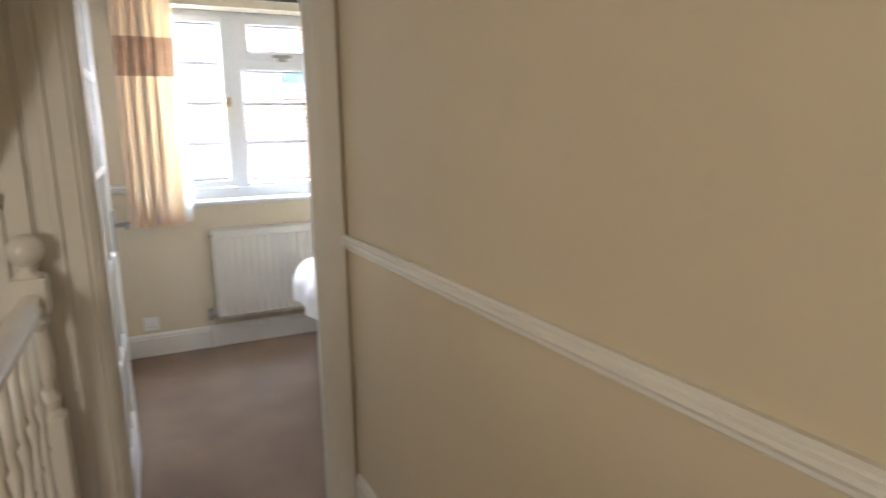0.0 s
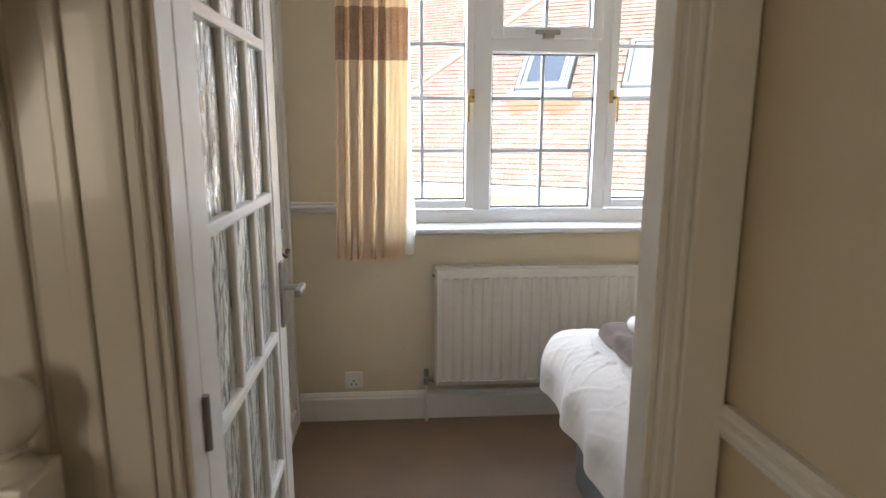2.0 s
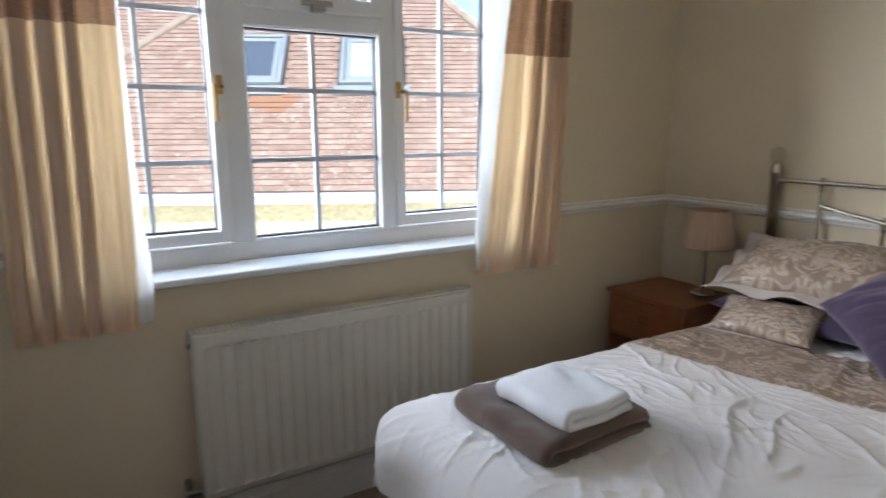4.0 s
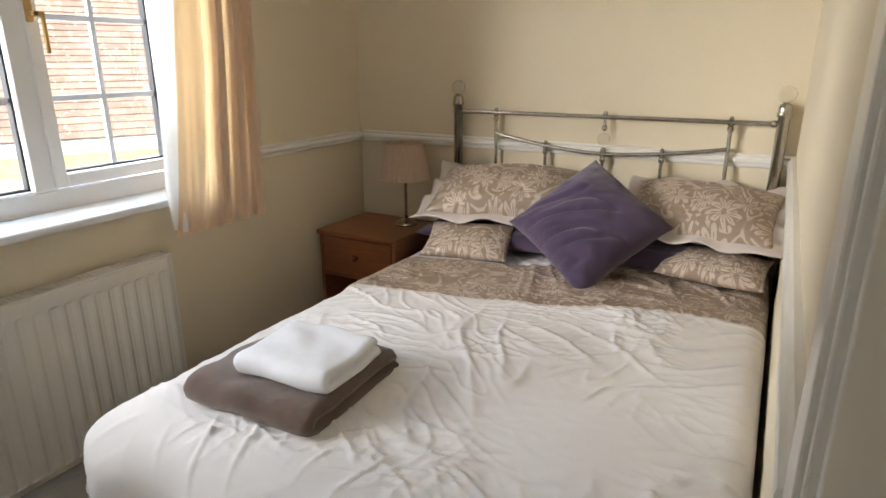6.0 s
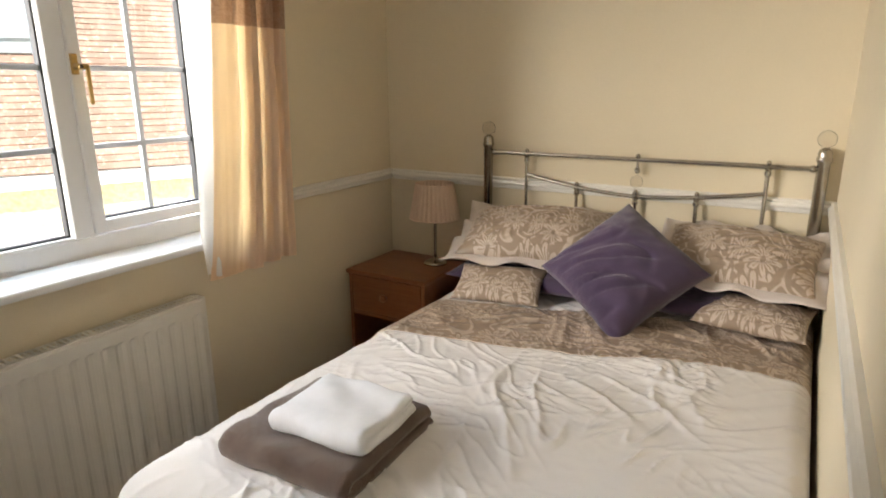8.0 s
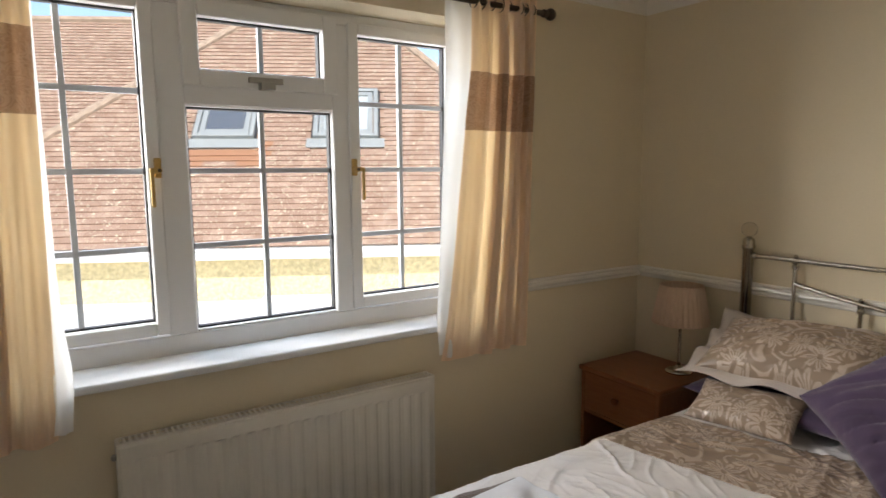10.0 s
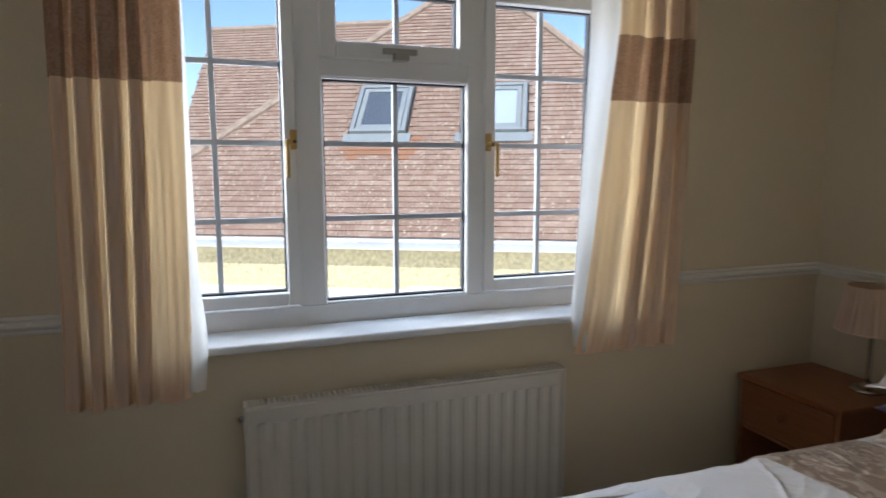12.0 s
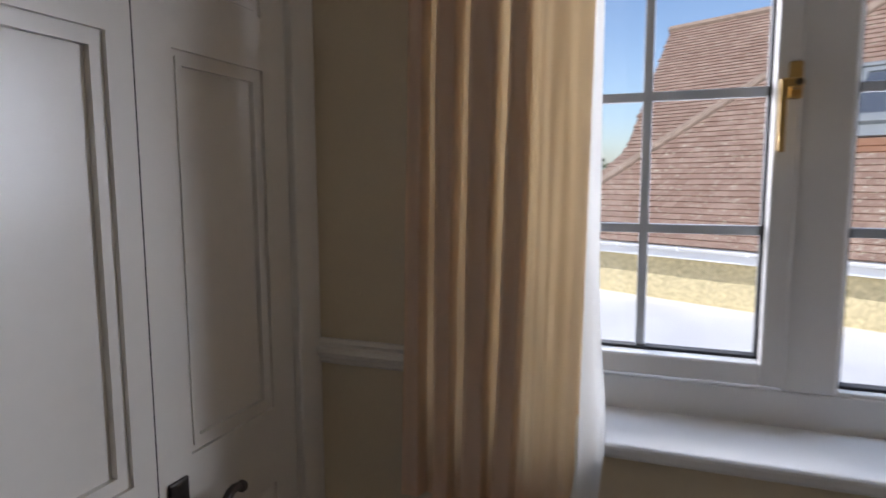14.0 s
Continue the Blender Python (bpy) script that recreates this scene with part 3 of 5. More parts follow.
H3 = (1.333, 1.588, 1.842)
left_sash = glazed("sash", 0.545, 0.968, 1.090, 2.090, 0.042, (0.755,), H3, 0.012)
glazed("fixed_light", 1.098, 1.611, 1.048, 1.800, 0, (1.354,), H3[:2], 0)
fan = glazed("fanlight", 1.146, 1.578, 1.922, 2.090, 0.056, (1.362,), (), 0.012)
right_sash = glazed("sash", 1.718, 2.126, 1.090, 2.090, 0.042, (1.920,), H3, 0.012)
sill = bmesh.new()
box(sill, WX0, WX1, YN - 0.035, FY0, 0.948, 0.975, 0.009, 3)
part("window_sill", sill, UPVC, win, "white gloss window board with a rounded nose")
for x, sh, away in ((0.990, left_sash, -1), (1.696, right_sash, 1)):
    bx, lx = x - away * 0.008, x + away * 0.014
    plate = part("handle_base", boxes((bx - 0.011, bx + 0.011, FY0 - 0.024, FY0 - 0.012, 1.566, 1.630), bevel=0.004), BRASS, sh, "brass handle base")
    bm = rod(bmesh.new(), (bx, FY0 - 0.022, 1.590), (bx, FY0 - 0.046, 1.590), 0.0095)
    box(bm, min(bx, lx) - 0.006, max(bx, lx) + 0.006, FY0 - 0.054, FY0 - 0.042, 1.582, 1.598, 0.003)
    box(bm, lx - 0.006, lx + 0.006, FY0 - 0.056, FY0 - 0.044, 1.474, 1.597, 0.004)
    part("window_handle", bm, BRASS, sh, "brass lever handle")
    part("lock_screw", rod(bmesh.new(), (bx, FY0 - 0.058, 1.590), (bx, FY0 - 0.053, 1.590), 0.006), BRONZE, sh, "dark lock screw")
bm = boxes((1.30, 1.42, FY0 - 0.028, FY0 - 0.012, 1.885, 1.905), (1.335, 1.385, FY0 - 0.05, FY0 - 0.012, 1.862, 1.888), bevel=0.003)
part("window_stay", bm, CHROME, fan, "tarnished metal stay")

# made-up stair window, out of sight: holds the fill lamp of the landing
added_win = tagged(thing("added_window", (0, 0, 0), "added white frame round the landing fill lamp, out of view", "window"), kind="structure")
part("window_frame", boxes((-1.38, -1.32, -0.85, -0.79, 0.98, 2.12), (-1.38, -1.32, 0.09, 0.15, 0.98, 2.12), (-1.38, -1.32, -0.79, 0.09, 0.98, 1.04), (-1.38, -1.32, -0.79, 0.09, 2.06, 2.12), bevel=0.004), UPVC, added_win)
# unseen sheet added behind the lamp to keep sky and sun out
part("sky_blocker", boxes((-1.376, -1.372, -0.80, 0.10, 1.03, 2.07)), CEIL, added_win, "added cream sheet that blocks the sky behind the landing fill lamp")

def tube(bm, pts, r, seg=10, closed=False):
    """A round bar bent along a line of points."""
    pts = [Vector(p) for p in pts]
    rings, n = [], len(pts)
    side = None
    for i, p in enumerate(pts):
        a, b = (pts[(i - 1) % n], pts[(i + 1) % n]) if closed else (pts[max(0, i - 1)], pts[min(n - 1, i + 1)])
        d = (b - a).normalized()
        side = d.orthogonal().normalized() if side is None else (side - d * side.dot(d)).normalized()
        up = d.cross(side)
        rings.append([bm.verts.new(p + (side * math.cos(2 * math.pi * k / seg) + up * math.sin(2 * math.pi * k / seg)) * r) for k in range(seg)])
    pairs = list(zip(rings, rings[1:])) + ([(rings[-1], rings[0])] if closed else [])
    for a, b in pairs:
        for k in range(seg):
            bm.faces.new((a[k], a[(k + 1) % seg], b[(k + 1) % seg], b[k]))
    if not closed:
        bm.faces.new(rings[0][::-1])
        bm.faces.new(rings[-1])
    bmesh.ops.recalc_face_normals(bm, faces=bm.faces)
    return bm


# ---- bedroom things ----
# glazed door, swung into the room
door = thing("door_1", (DX0, YS + 0.01, 0), "white panelled door of fifteen rippled glass panes, standing open", "door", kind="structure")
LW, LX0, LX1 = 0.672, -0.036, -0.001
rows = [0.241 + 0.347 * i for i in range(6)]
cols = [0.088, 0.254, 0.420, 0.586]
bm = boxes((LX0, LX1, 0, 0.078, 0.008, 2.02), (LX0, LX1, LW - 0.078, LW, 0.008, 2.02), (LX0, LX1, 0.078, LW - 0.078, 0.008, 0.228), (LX0, LX1, 0.078, LW - 0.078, 1.985, 2.02), bevel=0.003)
part("door_leaf_frame", bm, GLOSS, door, "white gloss stiles and rails")
for z in rows:
    part("rail_bar", boxes((LX0 + 0.004, LX1 - 0.002, 0.078, LW - 0.078, z - 0.013, z + 0.013), bevel=0.006), GLOSS, door)
for y in cols:
    part("upright_bar", boxes((LX0 + 0.005, LX1 - 0.003, y - 0.012, y + 0.012, 0.228, 1.985), bevel=0.006), GLOSS, door)
for i in range(5):
    for j in range(3):
        y0, y1, z0, z1 = cols[j] + 0.012, cols[j + 1] - 0.012, rows[i] + 0.013, rows[i + 1] - 0.013
        p = part("glass_pane", boxes((-0.021, -0.016, y0, y1, z0, z1)), RIPPLE, door, "rippled glass pane" if i + j == 0 else "")
        p.visible_shadow = False
bm = boxes((LX1, LX1 + 0.008, LW - 0.062, LW - 0.022, 0.945, 1.115), bevel=0.003)
plate = part("handle_plate", bm, CHROME, door, "satin chrome back plate")
bm = bmesh.new()
rod(bm, (LX1 + 0.006, LW - 0.042, 1.048), (LX1 + 0.058, LW - 0.042, 1.048), 0.008)
box(bm, LX1 + 0.046, LX1 + 0.062, LW - 0.118, LW - 0.034, 1.038, 1.060, 0.006)
part("lever", bm, CHROME, plate, "satin chrome lever")
bm = boxes((LX0 - 0.008, LX0, LW - 0.062, LW - 0.022, 0.945, 1.115), bevel=0.003)
rod(bm, (LX0 - 0.006, LW - 0.042, 1.048), (LX0 - 0.05, LW - 0.042, 1.048), 0.008)
box(bm, LX0 - 0.056, LX0 - 0.042, LW - 0.145, LW - 0.034, 1.040, 1.058, 0.005)
part("handle_plate", bm, CHROME, door)
part("latch", boxes((-0.026, -0.011, LW, LW + 0.002, 0.99, 1.06), (-0.023, -0.014, LW, LW + 0.010, 1.018, 1.040), bevel=0.001), CHROME, door, "chrome latch plate")
for z in (0.25, 1.0, 1.75):
    part("hinge", rod(bmesh.new(), (0.004, -0.006, z - 0.045), (0.004, -0.006, z + 0.045), 0.006), CHROME, door, "chrome hinge")

# built-in cupboard along the west wall
CX = 0.120
cup = thing("built_in_cupboard", (0.07, 3.4, 0), "white painted built-in cupboard with panelled doors, closed", "cupboard")
cup_inv = Matrix.Translation((-0.07, -3.4, 0))


def under(ob, inv):
    ob.matrix_parent_inverse = inv
    return ob


under(part("cupboard_frame", boxes((0.07, CX + 0.015, 4.262, 4.318, 0, CEILING - 0.08), (0.07, CX + 0.010, 4.318, YN - 0.002, 0, CEILING - 0.08), (0.07, CX + 0.015, 2.95, 2.995, 0, CEILING - 0.08), (0.07, CX + 0.015, 2.995, 4.262, 2.22, CEILING - 0.08), (0.07, CX + 0.012, 2.995, 4.262, 0, 0.10), bevel=0.004), GLOSS, cup), cup_inv)
# near-black sheet close behind the doors: paints the shade in their gaps
under(part("door_gap_shade", boxes((0.0705, 0.078, 2.995, 4.262, 0.1, 2.22)), DARK, cup), cup_inv)


def cupboard_door(y0, y1, handle_y, lever, stile=0.068):
    ys = [y0, y0 + 0.068, y0 + 0.078, y0 + 0.090, y1 - stile - 0.022, y1 - stile - 0.010, y1 - stile, y1]
    zs, panel_rows = [0.105], ((0.20, 0.86), (1.005, 1.622), (1.712, 2.135))
    for z0, z1 in panel_rows:
        zs += [z0, z0 + 0.010, z0 + 0.022, z1 - 0.022, z1 - 0.010, z1]
    zs.append(2.215)
    ring_y = [3, 0, 1, 2, 1, 0, 3]
    ring_z = [3] + [0, 1, 2, 1, 0, 3] * 3
    sunk = {3: 0.0, 0: 0.007, 1: 0.004, 2: 0.014}
    deep = [[0.0 if 3 in (ry, rz) else sunk[min(ry, rz)] for rz in ring_z] for ry in ring_y]
    bm = bmesh.new()
    for p in range(7):
        for q in range(19):
            x = CX - deep[p][q]
            bm.faces.new([bm.verts.new(v) for v in ((x, ys[p], zs[q]), (x, ys[p + 1], zs[q]), (x, ys[p + 1], zs[q + 1]), (x, ys[p], zs[q + 1]))])
            xr = CX - (deep[p + 1][q] if p < 6 else 0.028)
            if xr != x:
                bm.faces.new([bm.verts.new(v) for v in ((x, ys[p + 1], zs[q]), (xr, ys[p + 1], zs[q]), (xr, ys[p + 1], zs[q + 1]), (x, ys[p + 1], zs[q + 1]))])
            xu = CX - (deep[p][q + 1] if q < 18 else 0.028)
            if xu != x:
                bm.faces.new([bm.verts.new(v) for v in ((x, ys[p], zs[q + 1]), (x, ys[p + 1], zs[q + 1]), (xu, ys[p + 1], zs[q + 1]), (xu, ys[p], zs[q + 1]))])
    bmesh.ops.remove_doubles(bm, verts=bm.verts, dist=0.0002)
    bmesh.ops.recalc_face_normals(bm, faces=bm.faces)
    d = under(part("cupboard_door", bm, GLOSS, cup, "white gloss door with recessed panels"), cup_inv)
    if handle_y:
        part("handle_plate", boxes((CX, CX + 0.007, handle_y - 0.019, handle_y + 0.019, 0.87, 0.98), bevel=0.003), PEWTER, d, "dark metal back plate")
        bm = bmesh.new()
        rod(bm, (CX + 0.005, handle_y, 0.935), (CX + 0.05, handle_y, 0.935), 0.007)
        tube(bm, [(CX + 0.049 + 0.004 * math.sin(5 * q), handle_y + lever * 0.088 * q, 0.930 + 0.004 * q * q - 0.007 * math.sin(6.3 * q)) for q in [n_ / 10 for n_ in range(11)]], 0.0075)
        ball(bm, (CX + 0.046, handle_y + lever * 0.090, 0.934), 0.010, 10)
        part("lever", bm, PEWTER, d, "dark metal lever")
    return d


cupboard_door(3.9135, 4.260, 3.947, 1)
cupboard_door(3.565, 3.9110, 3.866, -1, 0.040)
cupboard_door(3.00, 3.561, 0, 1)

# radiator
rad = thing("radiator", (1.354, 4.30, 0.2), "white enamelled panel radiator under the window", "radiator")
RX0, RX1, RZ0, RZ1, RY = 0.808, 1.900, 0.200, 0.792, 4.262
rad_inv = Matrix.Translation((-1.354, -4.30, -0.2))


def rad_panel(y_front, depth):
    """Pressed steel panel: flat rims, upright flutes between."""
    bm = bmesh.new()
    pitch = (RX1 - RX0 - 0.05) / 22
    xs, zs = [], [RZ0, RZ0 + 0.024, RZ0 + 0.030, RZ0 + 0.045, RZ1 - 0.080, RZ1 - 0.054, RZ1 - 0.047, RZ1 - 0.006, RZ1]
    for i in range(22):
        x = RX0 + 0.025 + i * pitch
        xs += [(x, 0), (x + 0.10 * pitch, 0), (x + 0.36 * pitch, 1), (x + 0.64 * pitch, 1), (x + 0.90 * pitch, 0)]
    xs = [(RX0, 0), (RX0 + 0.006, 0)] + xs + [(RX1 - 0.025, 0), (RX1, 0)]
    grid = []
    for x, deep in xs:
        col = []
        for k, z in enumerate(zs):
            d = 0.0
            if deep and 2 <= k <= 5:
                d = 0.0060
            if k in (0, 8) or x in (RX0, RX1):
                d = max(d, 0.008)
            col.append(bm.verts.new((x, y_front + d, z)))
        grid.append(col)
    for a, b in zip(grid, grid[1:]):
        for k in range(len(zs) - 1):
            bm.faces.new((a[k], b[k], b[k + 1], a[k + 1]))
    bmesh.ops.recalc_face_normals(bm, faces=bm.faces)
    return bm


fp = under(part("front_panel", rad_panel(RY, 0.01), RAD, rad), rad_inv)
solid(fp, 0.012, 1.0)
under(part("back_panel", boxes((RX0 + 0.01, RX1 - 0.01, RY + 0.048, RY + 0.06, RZ0 + 0.01, RZ1 - 0.01)), RAD, rad), rad_inv)
under(part("side_panel", boxes((RX0 - 0.003, RX0 + 0.004, RY + 0.006, RY + 0.062, RZ0 + 0.02, RZ1 + 0.004), bevel=0.002), RAD, rad), rad_inv)
under(part("side_panel", boxes((RX1 - 0.004, RX1 + 0.003, RY + 0.006, RY + 0.062, RZ0 + 0.02, RZ1 + 0.004), bevel=0.002), RAD, rad), rad_inv)
bm = boxes((RX0, RX1, RY + 0.004, RY + 0.010, RZ1, RZ1 + 0.006), (RX0, RX1, RY + 0.056, RY + 0.062, RZ1, RZ1 + 0.006), (RX0, RX1, RY + 0.031, RY + 0.035, RZ1 + 0.001, RZ1 + 0.005))
n = 64
for i in range(n + 1):
    x = RX0 + 0.004 + (RX1 - RX0 - 0.008) * i / n
    box(bm, x - 0.0036, x + 0.0036, RY + 0.010, RY + 0.056, RZ1 + 0.0035, RZ1 + 0.005)
under(part("top_grille", bm, RAD, rad, "slotted white top grille"), rad_inv)
# solid near-black block: the shade under the grille is put into its colour
under(part("inner_shade", boxes((RX0 + 0.01, RX1 - 0.01, RY + 0.014, RY + 0.048, RZ0 + 0.05, RZ1 - 0.012)), DARK, rad, "dark block painted as the shade inside the radiator"), rad_inv)
bm = bmesh.new()
rod(bm, (0.762, 4.305, 0.0), (0.762, 4.305, 0.215), 0.0075)
rod(bm, (0.762, 4.305, 0.222), (RX0 + 0.01, 4.295, 0.222), 0.008)
under(part("pipe", bm, RAD, rad, "white painted pipe"), rad_inv)
bm = lathe(bmesh.new(), (0.762, 4.305, 0.195), [(0.010, 0), (0.014, 0.006), (0.014, 0.036), (0.009, 0.042), (0.013, 0.050), (0.013, 0.078), (0.004, 0.082)], 12)
rod(bm, (0.770, 4.303, 0.222), (0.800, 4.297, 0.222), 0.013, 6)
under(part("valve", bm, CHROME, rad, "chrome valve"), rad_inv)
bm = lathe(bmesh.new(), (RX0 - 0.008, 4.285, RZ1 - 0.045), [(0.006, 0), (0.009, 0.004), (0.009, 0.012), (0.006, 0.016)], 10)
under(part("bleed_valve", bm, CHROME, rad), rad_inv)

# wall socket
sock = thing("wall_socket", (0.402, YN, 0.212), "white plastic single wall socket above the skirting", "socket")
part("face_plate", boxes((-0.043, 0.043, -0.010, 0, -0.043, 0.043), bevel=0.003), PLASTIC, sock)
part("rocker", boxes((-0.006, 0.006, -0.014, -0.008, 0.006, 0.028), bevel=0.001), PLASTIC, sock)
part("slots", boxes((-0.004, 0.004, -0.0108, -0.0098, -0.006, 0.0), (-0.016, -0.008, -0.0108, -0.0098, -0.024, -0.018), (0.008, 0.016, -0.0108, -0.0098, -0.024, -0.018)), DARK, sock, "dark socket slots")


# curtains on a bronze pole
def curtain(x0b, x1b, x0t, x1t, knots, phase, flare_side, edge_top, edge_low):
    """Hangs in pleats whose bounds are the knots, from the wall side (0) to the window side (1); the last stretch is one loose layer."""
    zb, zt, y = 0.846, 2.262, 4.262
    cur = thing("curtain", ((x0t + x1t) / 2, y, zb), "cream eyelet curtain with a brown patterned band", "curtain", "pair of curtains")
    inv = Matrix.Translation((-(x0t + x1t) / 2, -y, -zb))
    folds, last = len(knots) - 1, knots[-2]

    def side(u):
        return u if flare_side < 0 else 1 - u

    def f(u, z):
        k = (z - zb) / (zt - zb)
        a, b = x0b + (x0t - x0b) * min(1, k * 1.25) ** 0.8, x1b + (x1t - x1b) * min(1, k * 1.25) ** 0.8
        g = side(u)
        i = min(folds - 1, sum(1 for q in knots[1:] if q <= g))
        v = i + (g - knots[i]) / (knots[i + 1] - knots[i])
        w = 2 * math.pi * (v + 0.07 * noise.noise((u * 3, k * 1.1, phase)))
        loose = min(1.0, max(0.0, (g - last) / 0.08))
        amp = (0.016 + 0.007 * noise.noise((u * 4 + phase, k * 1.6, 3.1))) * (1 - 0.45 * loose)
        c_ = math.cos(w + math.pi)
        gap = 0.30 + 0.34 * noise.noise((i * 1.7 + phase, k * 1.3, 6.0)) - 0.22 * (1 - k) * (i % 2)
        fold = -math.tanh((4.5 - 3.1 * loose) * (c_ + gap))
        lean = 0.030 * noise.noise((v * 0.8 + phase, k * 0.8, 8.0)) * min(1.0, 5 * u * (1 - u))
        xx = a + (b - a) * u - 0.003 * math.sin(w) * (1 - loose) + lean
        hang = 0.010 * noise.noise((u * 5, 0.3, phase)) if z < zb + 0.01 else 0
        ripple = 0.010 * loose * noise.noise((u * 16, k * 2.2, phase + 4)) + 0.005 * noise.noise((u * 7, k * 6, phase))
        return (xx, y + amp * (fold + 0.10 * math.sin(2 * w)) + ripple, z + hang)

    for nm, z0, z1, nv, mat, lab in (("drape", zb, 1.736, 60, CURTAIN, "cream folded drape"), ("band", 1.736, 1.957, 14, BAND, "brown scroll-patterned band"), ("heading", 1.957, zt, 14, CURTAIN, "cream eyelet heading")):
        under(part(nm, sheet(bmesh.new(), f, 190, nv, 0, 1, z0, z1), mat, cur, lab, smooth=True), inv)
    hem = sheet(bmesh.new(), lambda u, z: (f(u, z)[0], f(u, z)[1] + 0.003, f(u, z)[2]), 190, 2, 0, 1, zb, zb + 0.05)
    under(part("hem", hem, CURTAIN, cur, smooth=True), inv)

    # thick backing behind the pleats and their sides
    n_u, n_v = 190, 30
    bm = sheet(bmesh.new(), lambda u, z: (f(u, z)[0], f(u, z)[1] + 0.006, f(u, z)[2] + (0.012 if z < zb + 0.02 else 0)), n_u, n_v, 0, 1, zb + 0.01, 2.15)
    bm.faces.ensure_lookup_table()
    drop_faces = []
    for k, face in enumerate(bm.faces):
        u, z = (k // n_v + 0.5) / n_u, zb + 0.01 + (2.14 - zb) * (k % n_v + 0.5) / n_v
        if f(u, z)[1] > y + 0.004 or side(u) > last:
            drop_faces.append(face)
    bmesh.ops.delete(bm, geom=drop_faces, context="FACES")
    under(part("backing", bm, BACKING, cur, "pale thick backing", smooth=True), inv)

    # pale lining: hangs straight at the window side and billows at the hem
    lead = 1.0 if flare_side < 0 else 0.0

    def lin(u, z):
        k = (z - zb) / (zt - zb)
        outer = edge_low + (edge_top - edge_low) * min(1, k * 1.3) - flare_side * 0.016 * math.exp(-((k - 0.12) / 0.10) ** 2)
        inner = f(lead, z)[0] + flare_side * 0.07
        low = max(0.0, 1 - k / 0.3)
        yy = y + 0.036 - 0.020 * low + (0.010 + 0.014 * low) * math.sin(7 * u + 3 * k + phase) * math.sin(math.pi * u) + 0.012 * noise.noise((u * 3, k * 9, phase + 2)) * (0.4 + low)
        return (inner + (outer - inner) * u, yy, z + (0.010 * noise.noise((u * 4, 1.0, phase)) if z < zb + 0.03 else 0))

    under(part("lining", sheet(bmesh.new(), lin, 26, 70, 0, 1, zb + 0.016, zt - 0.02), LINING, cur, "pale curtain lining", smooth=True), inv)
    for i in range(folds * 2):
        p = f((i + 0.25) / (folds * 2), 2.212)
        bm = bmesh.new()
        bmesh.ops.create_cone(bm, segments=16, radius1=0.025, radius2=0.025, depth=0.006, matrix=Matrix.Translation((p[0], 4.262, 2.212)) @ Matrix.Rotation(radians(90), 4, "Y"))
        under(part("eyelet", bm, BRONZE, cur), inv)
    return cur


curtain(0.342, 0.668, 0.372, 0.690, (0, 0.19, 0.37, 0.51, 0.70, 1.0), 0.0, -1, 0.694, 0.700)
curtain(1.934, 2.380, 2.078, 2.405, (0, 0.20, 0.42, 0.62, 1.0), 1.2, 1, 1.982, 1.934)
pole = thing("curtain_pole", (1.35, 4.262, 2.212), "dark bronze curtain pole with ball ends", "curtain pole")
part("rod", rod(bmesh.new(), (-1.10, 0, 0), (1.09, 0, 0), 0.011), BRONZE, pole)
for s in (-1, 1):
    part("finial", ball(rod(bmesh.new(), (s * 1.085, 0, 0), (s * 1.105, 0, 0), 0.016), (s * 1.125, 0, 0), 0.024), BRONZE, pole, smooth=False)
    bm = rod(bmesh.new(), (s * 0.98, 0, 0), (s * 0.98, YN - 4.262, 0), 0.008)
    rod(bm, (s * 0.98, YN - 4.268, 0), (s * 0.98, YN - 4.262, 0), 0.025)
    part("bracket", bm, BRONZE, pole)

# ---- bed ----
BX0, BX1, BY0, BY1 = 1.335, 3.10, 2.385, 3.665
BEDTOP = 0.662
bed = thing("bed", ((BX0 + BX1) / 2, (BY0 + BY1) / 2, 0), "small double divan bed with a nickel headboard", "bed")
bi = Matrix.Translation((-(BX0 + BX1) / 2, -(BY0 + BY1) / 2, 0))
under(part("divan_base", boxes((BX0, BX1, BY0, BY1, 0.03, 0.40), bevel=0.015), DIVAN, bed, "grey fabric divan base"), bi)
under(part("mattress", boxes((BX0 + 0.005, BX1, BY0, BY1, 0.40, 0.60), bevel=0.035), MATT, bed, "pale quilted mattress"), bi)
for x, y in ((BX0 + 0.08, BY0 + 0.08), (BX0 + 0.08, BY1 - 0.08), (BX1 - 0.08, BY0 + 0.08), (BX1 - 0.08, BY1 - 0.08)):
    under(part("foot", rod(bmesh.new(), (x, y, 0), (x, y, 0.03), 0.02), DARK, bed), bi)
HX = 3.146
hb = under(part("headboard_top_rail", rod(bmesh.new(), (HX, 2.43, 1.222), (HX, 3.74, 1.222), 0.0095), NICKEL, bed, "brushed nickel rail", smooth=False), bi)
for y in (2.412, 3.757):
    bm = lathe(bmesh.new(), (HX, y, 0.0), [(0.021, 0), (0.021, 1.245), (0.026, 1.250), (0.027, 1.262), (0.022, 1.268), (0.024, 1.278), (0.020, 1.292), (0.008, 1.300)], 18)
    post = under(part("headboard_post", bm, NICKEL, bed, "brushed nickel post", smooth=True), bi)
    under(part("finial", ball(bmesh.new(), (HX, y, 1.330), 0.031, 18), CRYSTAL, post, "clear crystal ball finial", smooth=True), Matrix.Identity(4))
    s = 1 if y < 3 else -1
    under(part("rail_collar", ball(bmesh.new(), (HX, y + s * 0.030, 1.222), 0.014, 12), NICKEL, post), Matrix.Identity(4))


SY0, SY1 = 2.586, 3.562


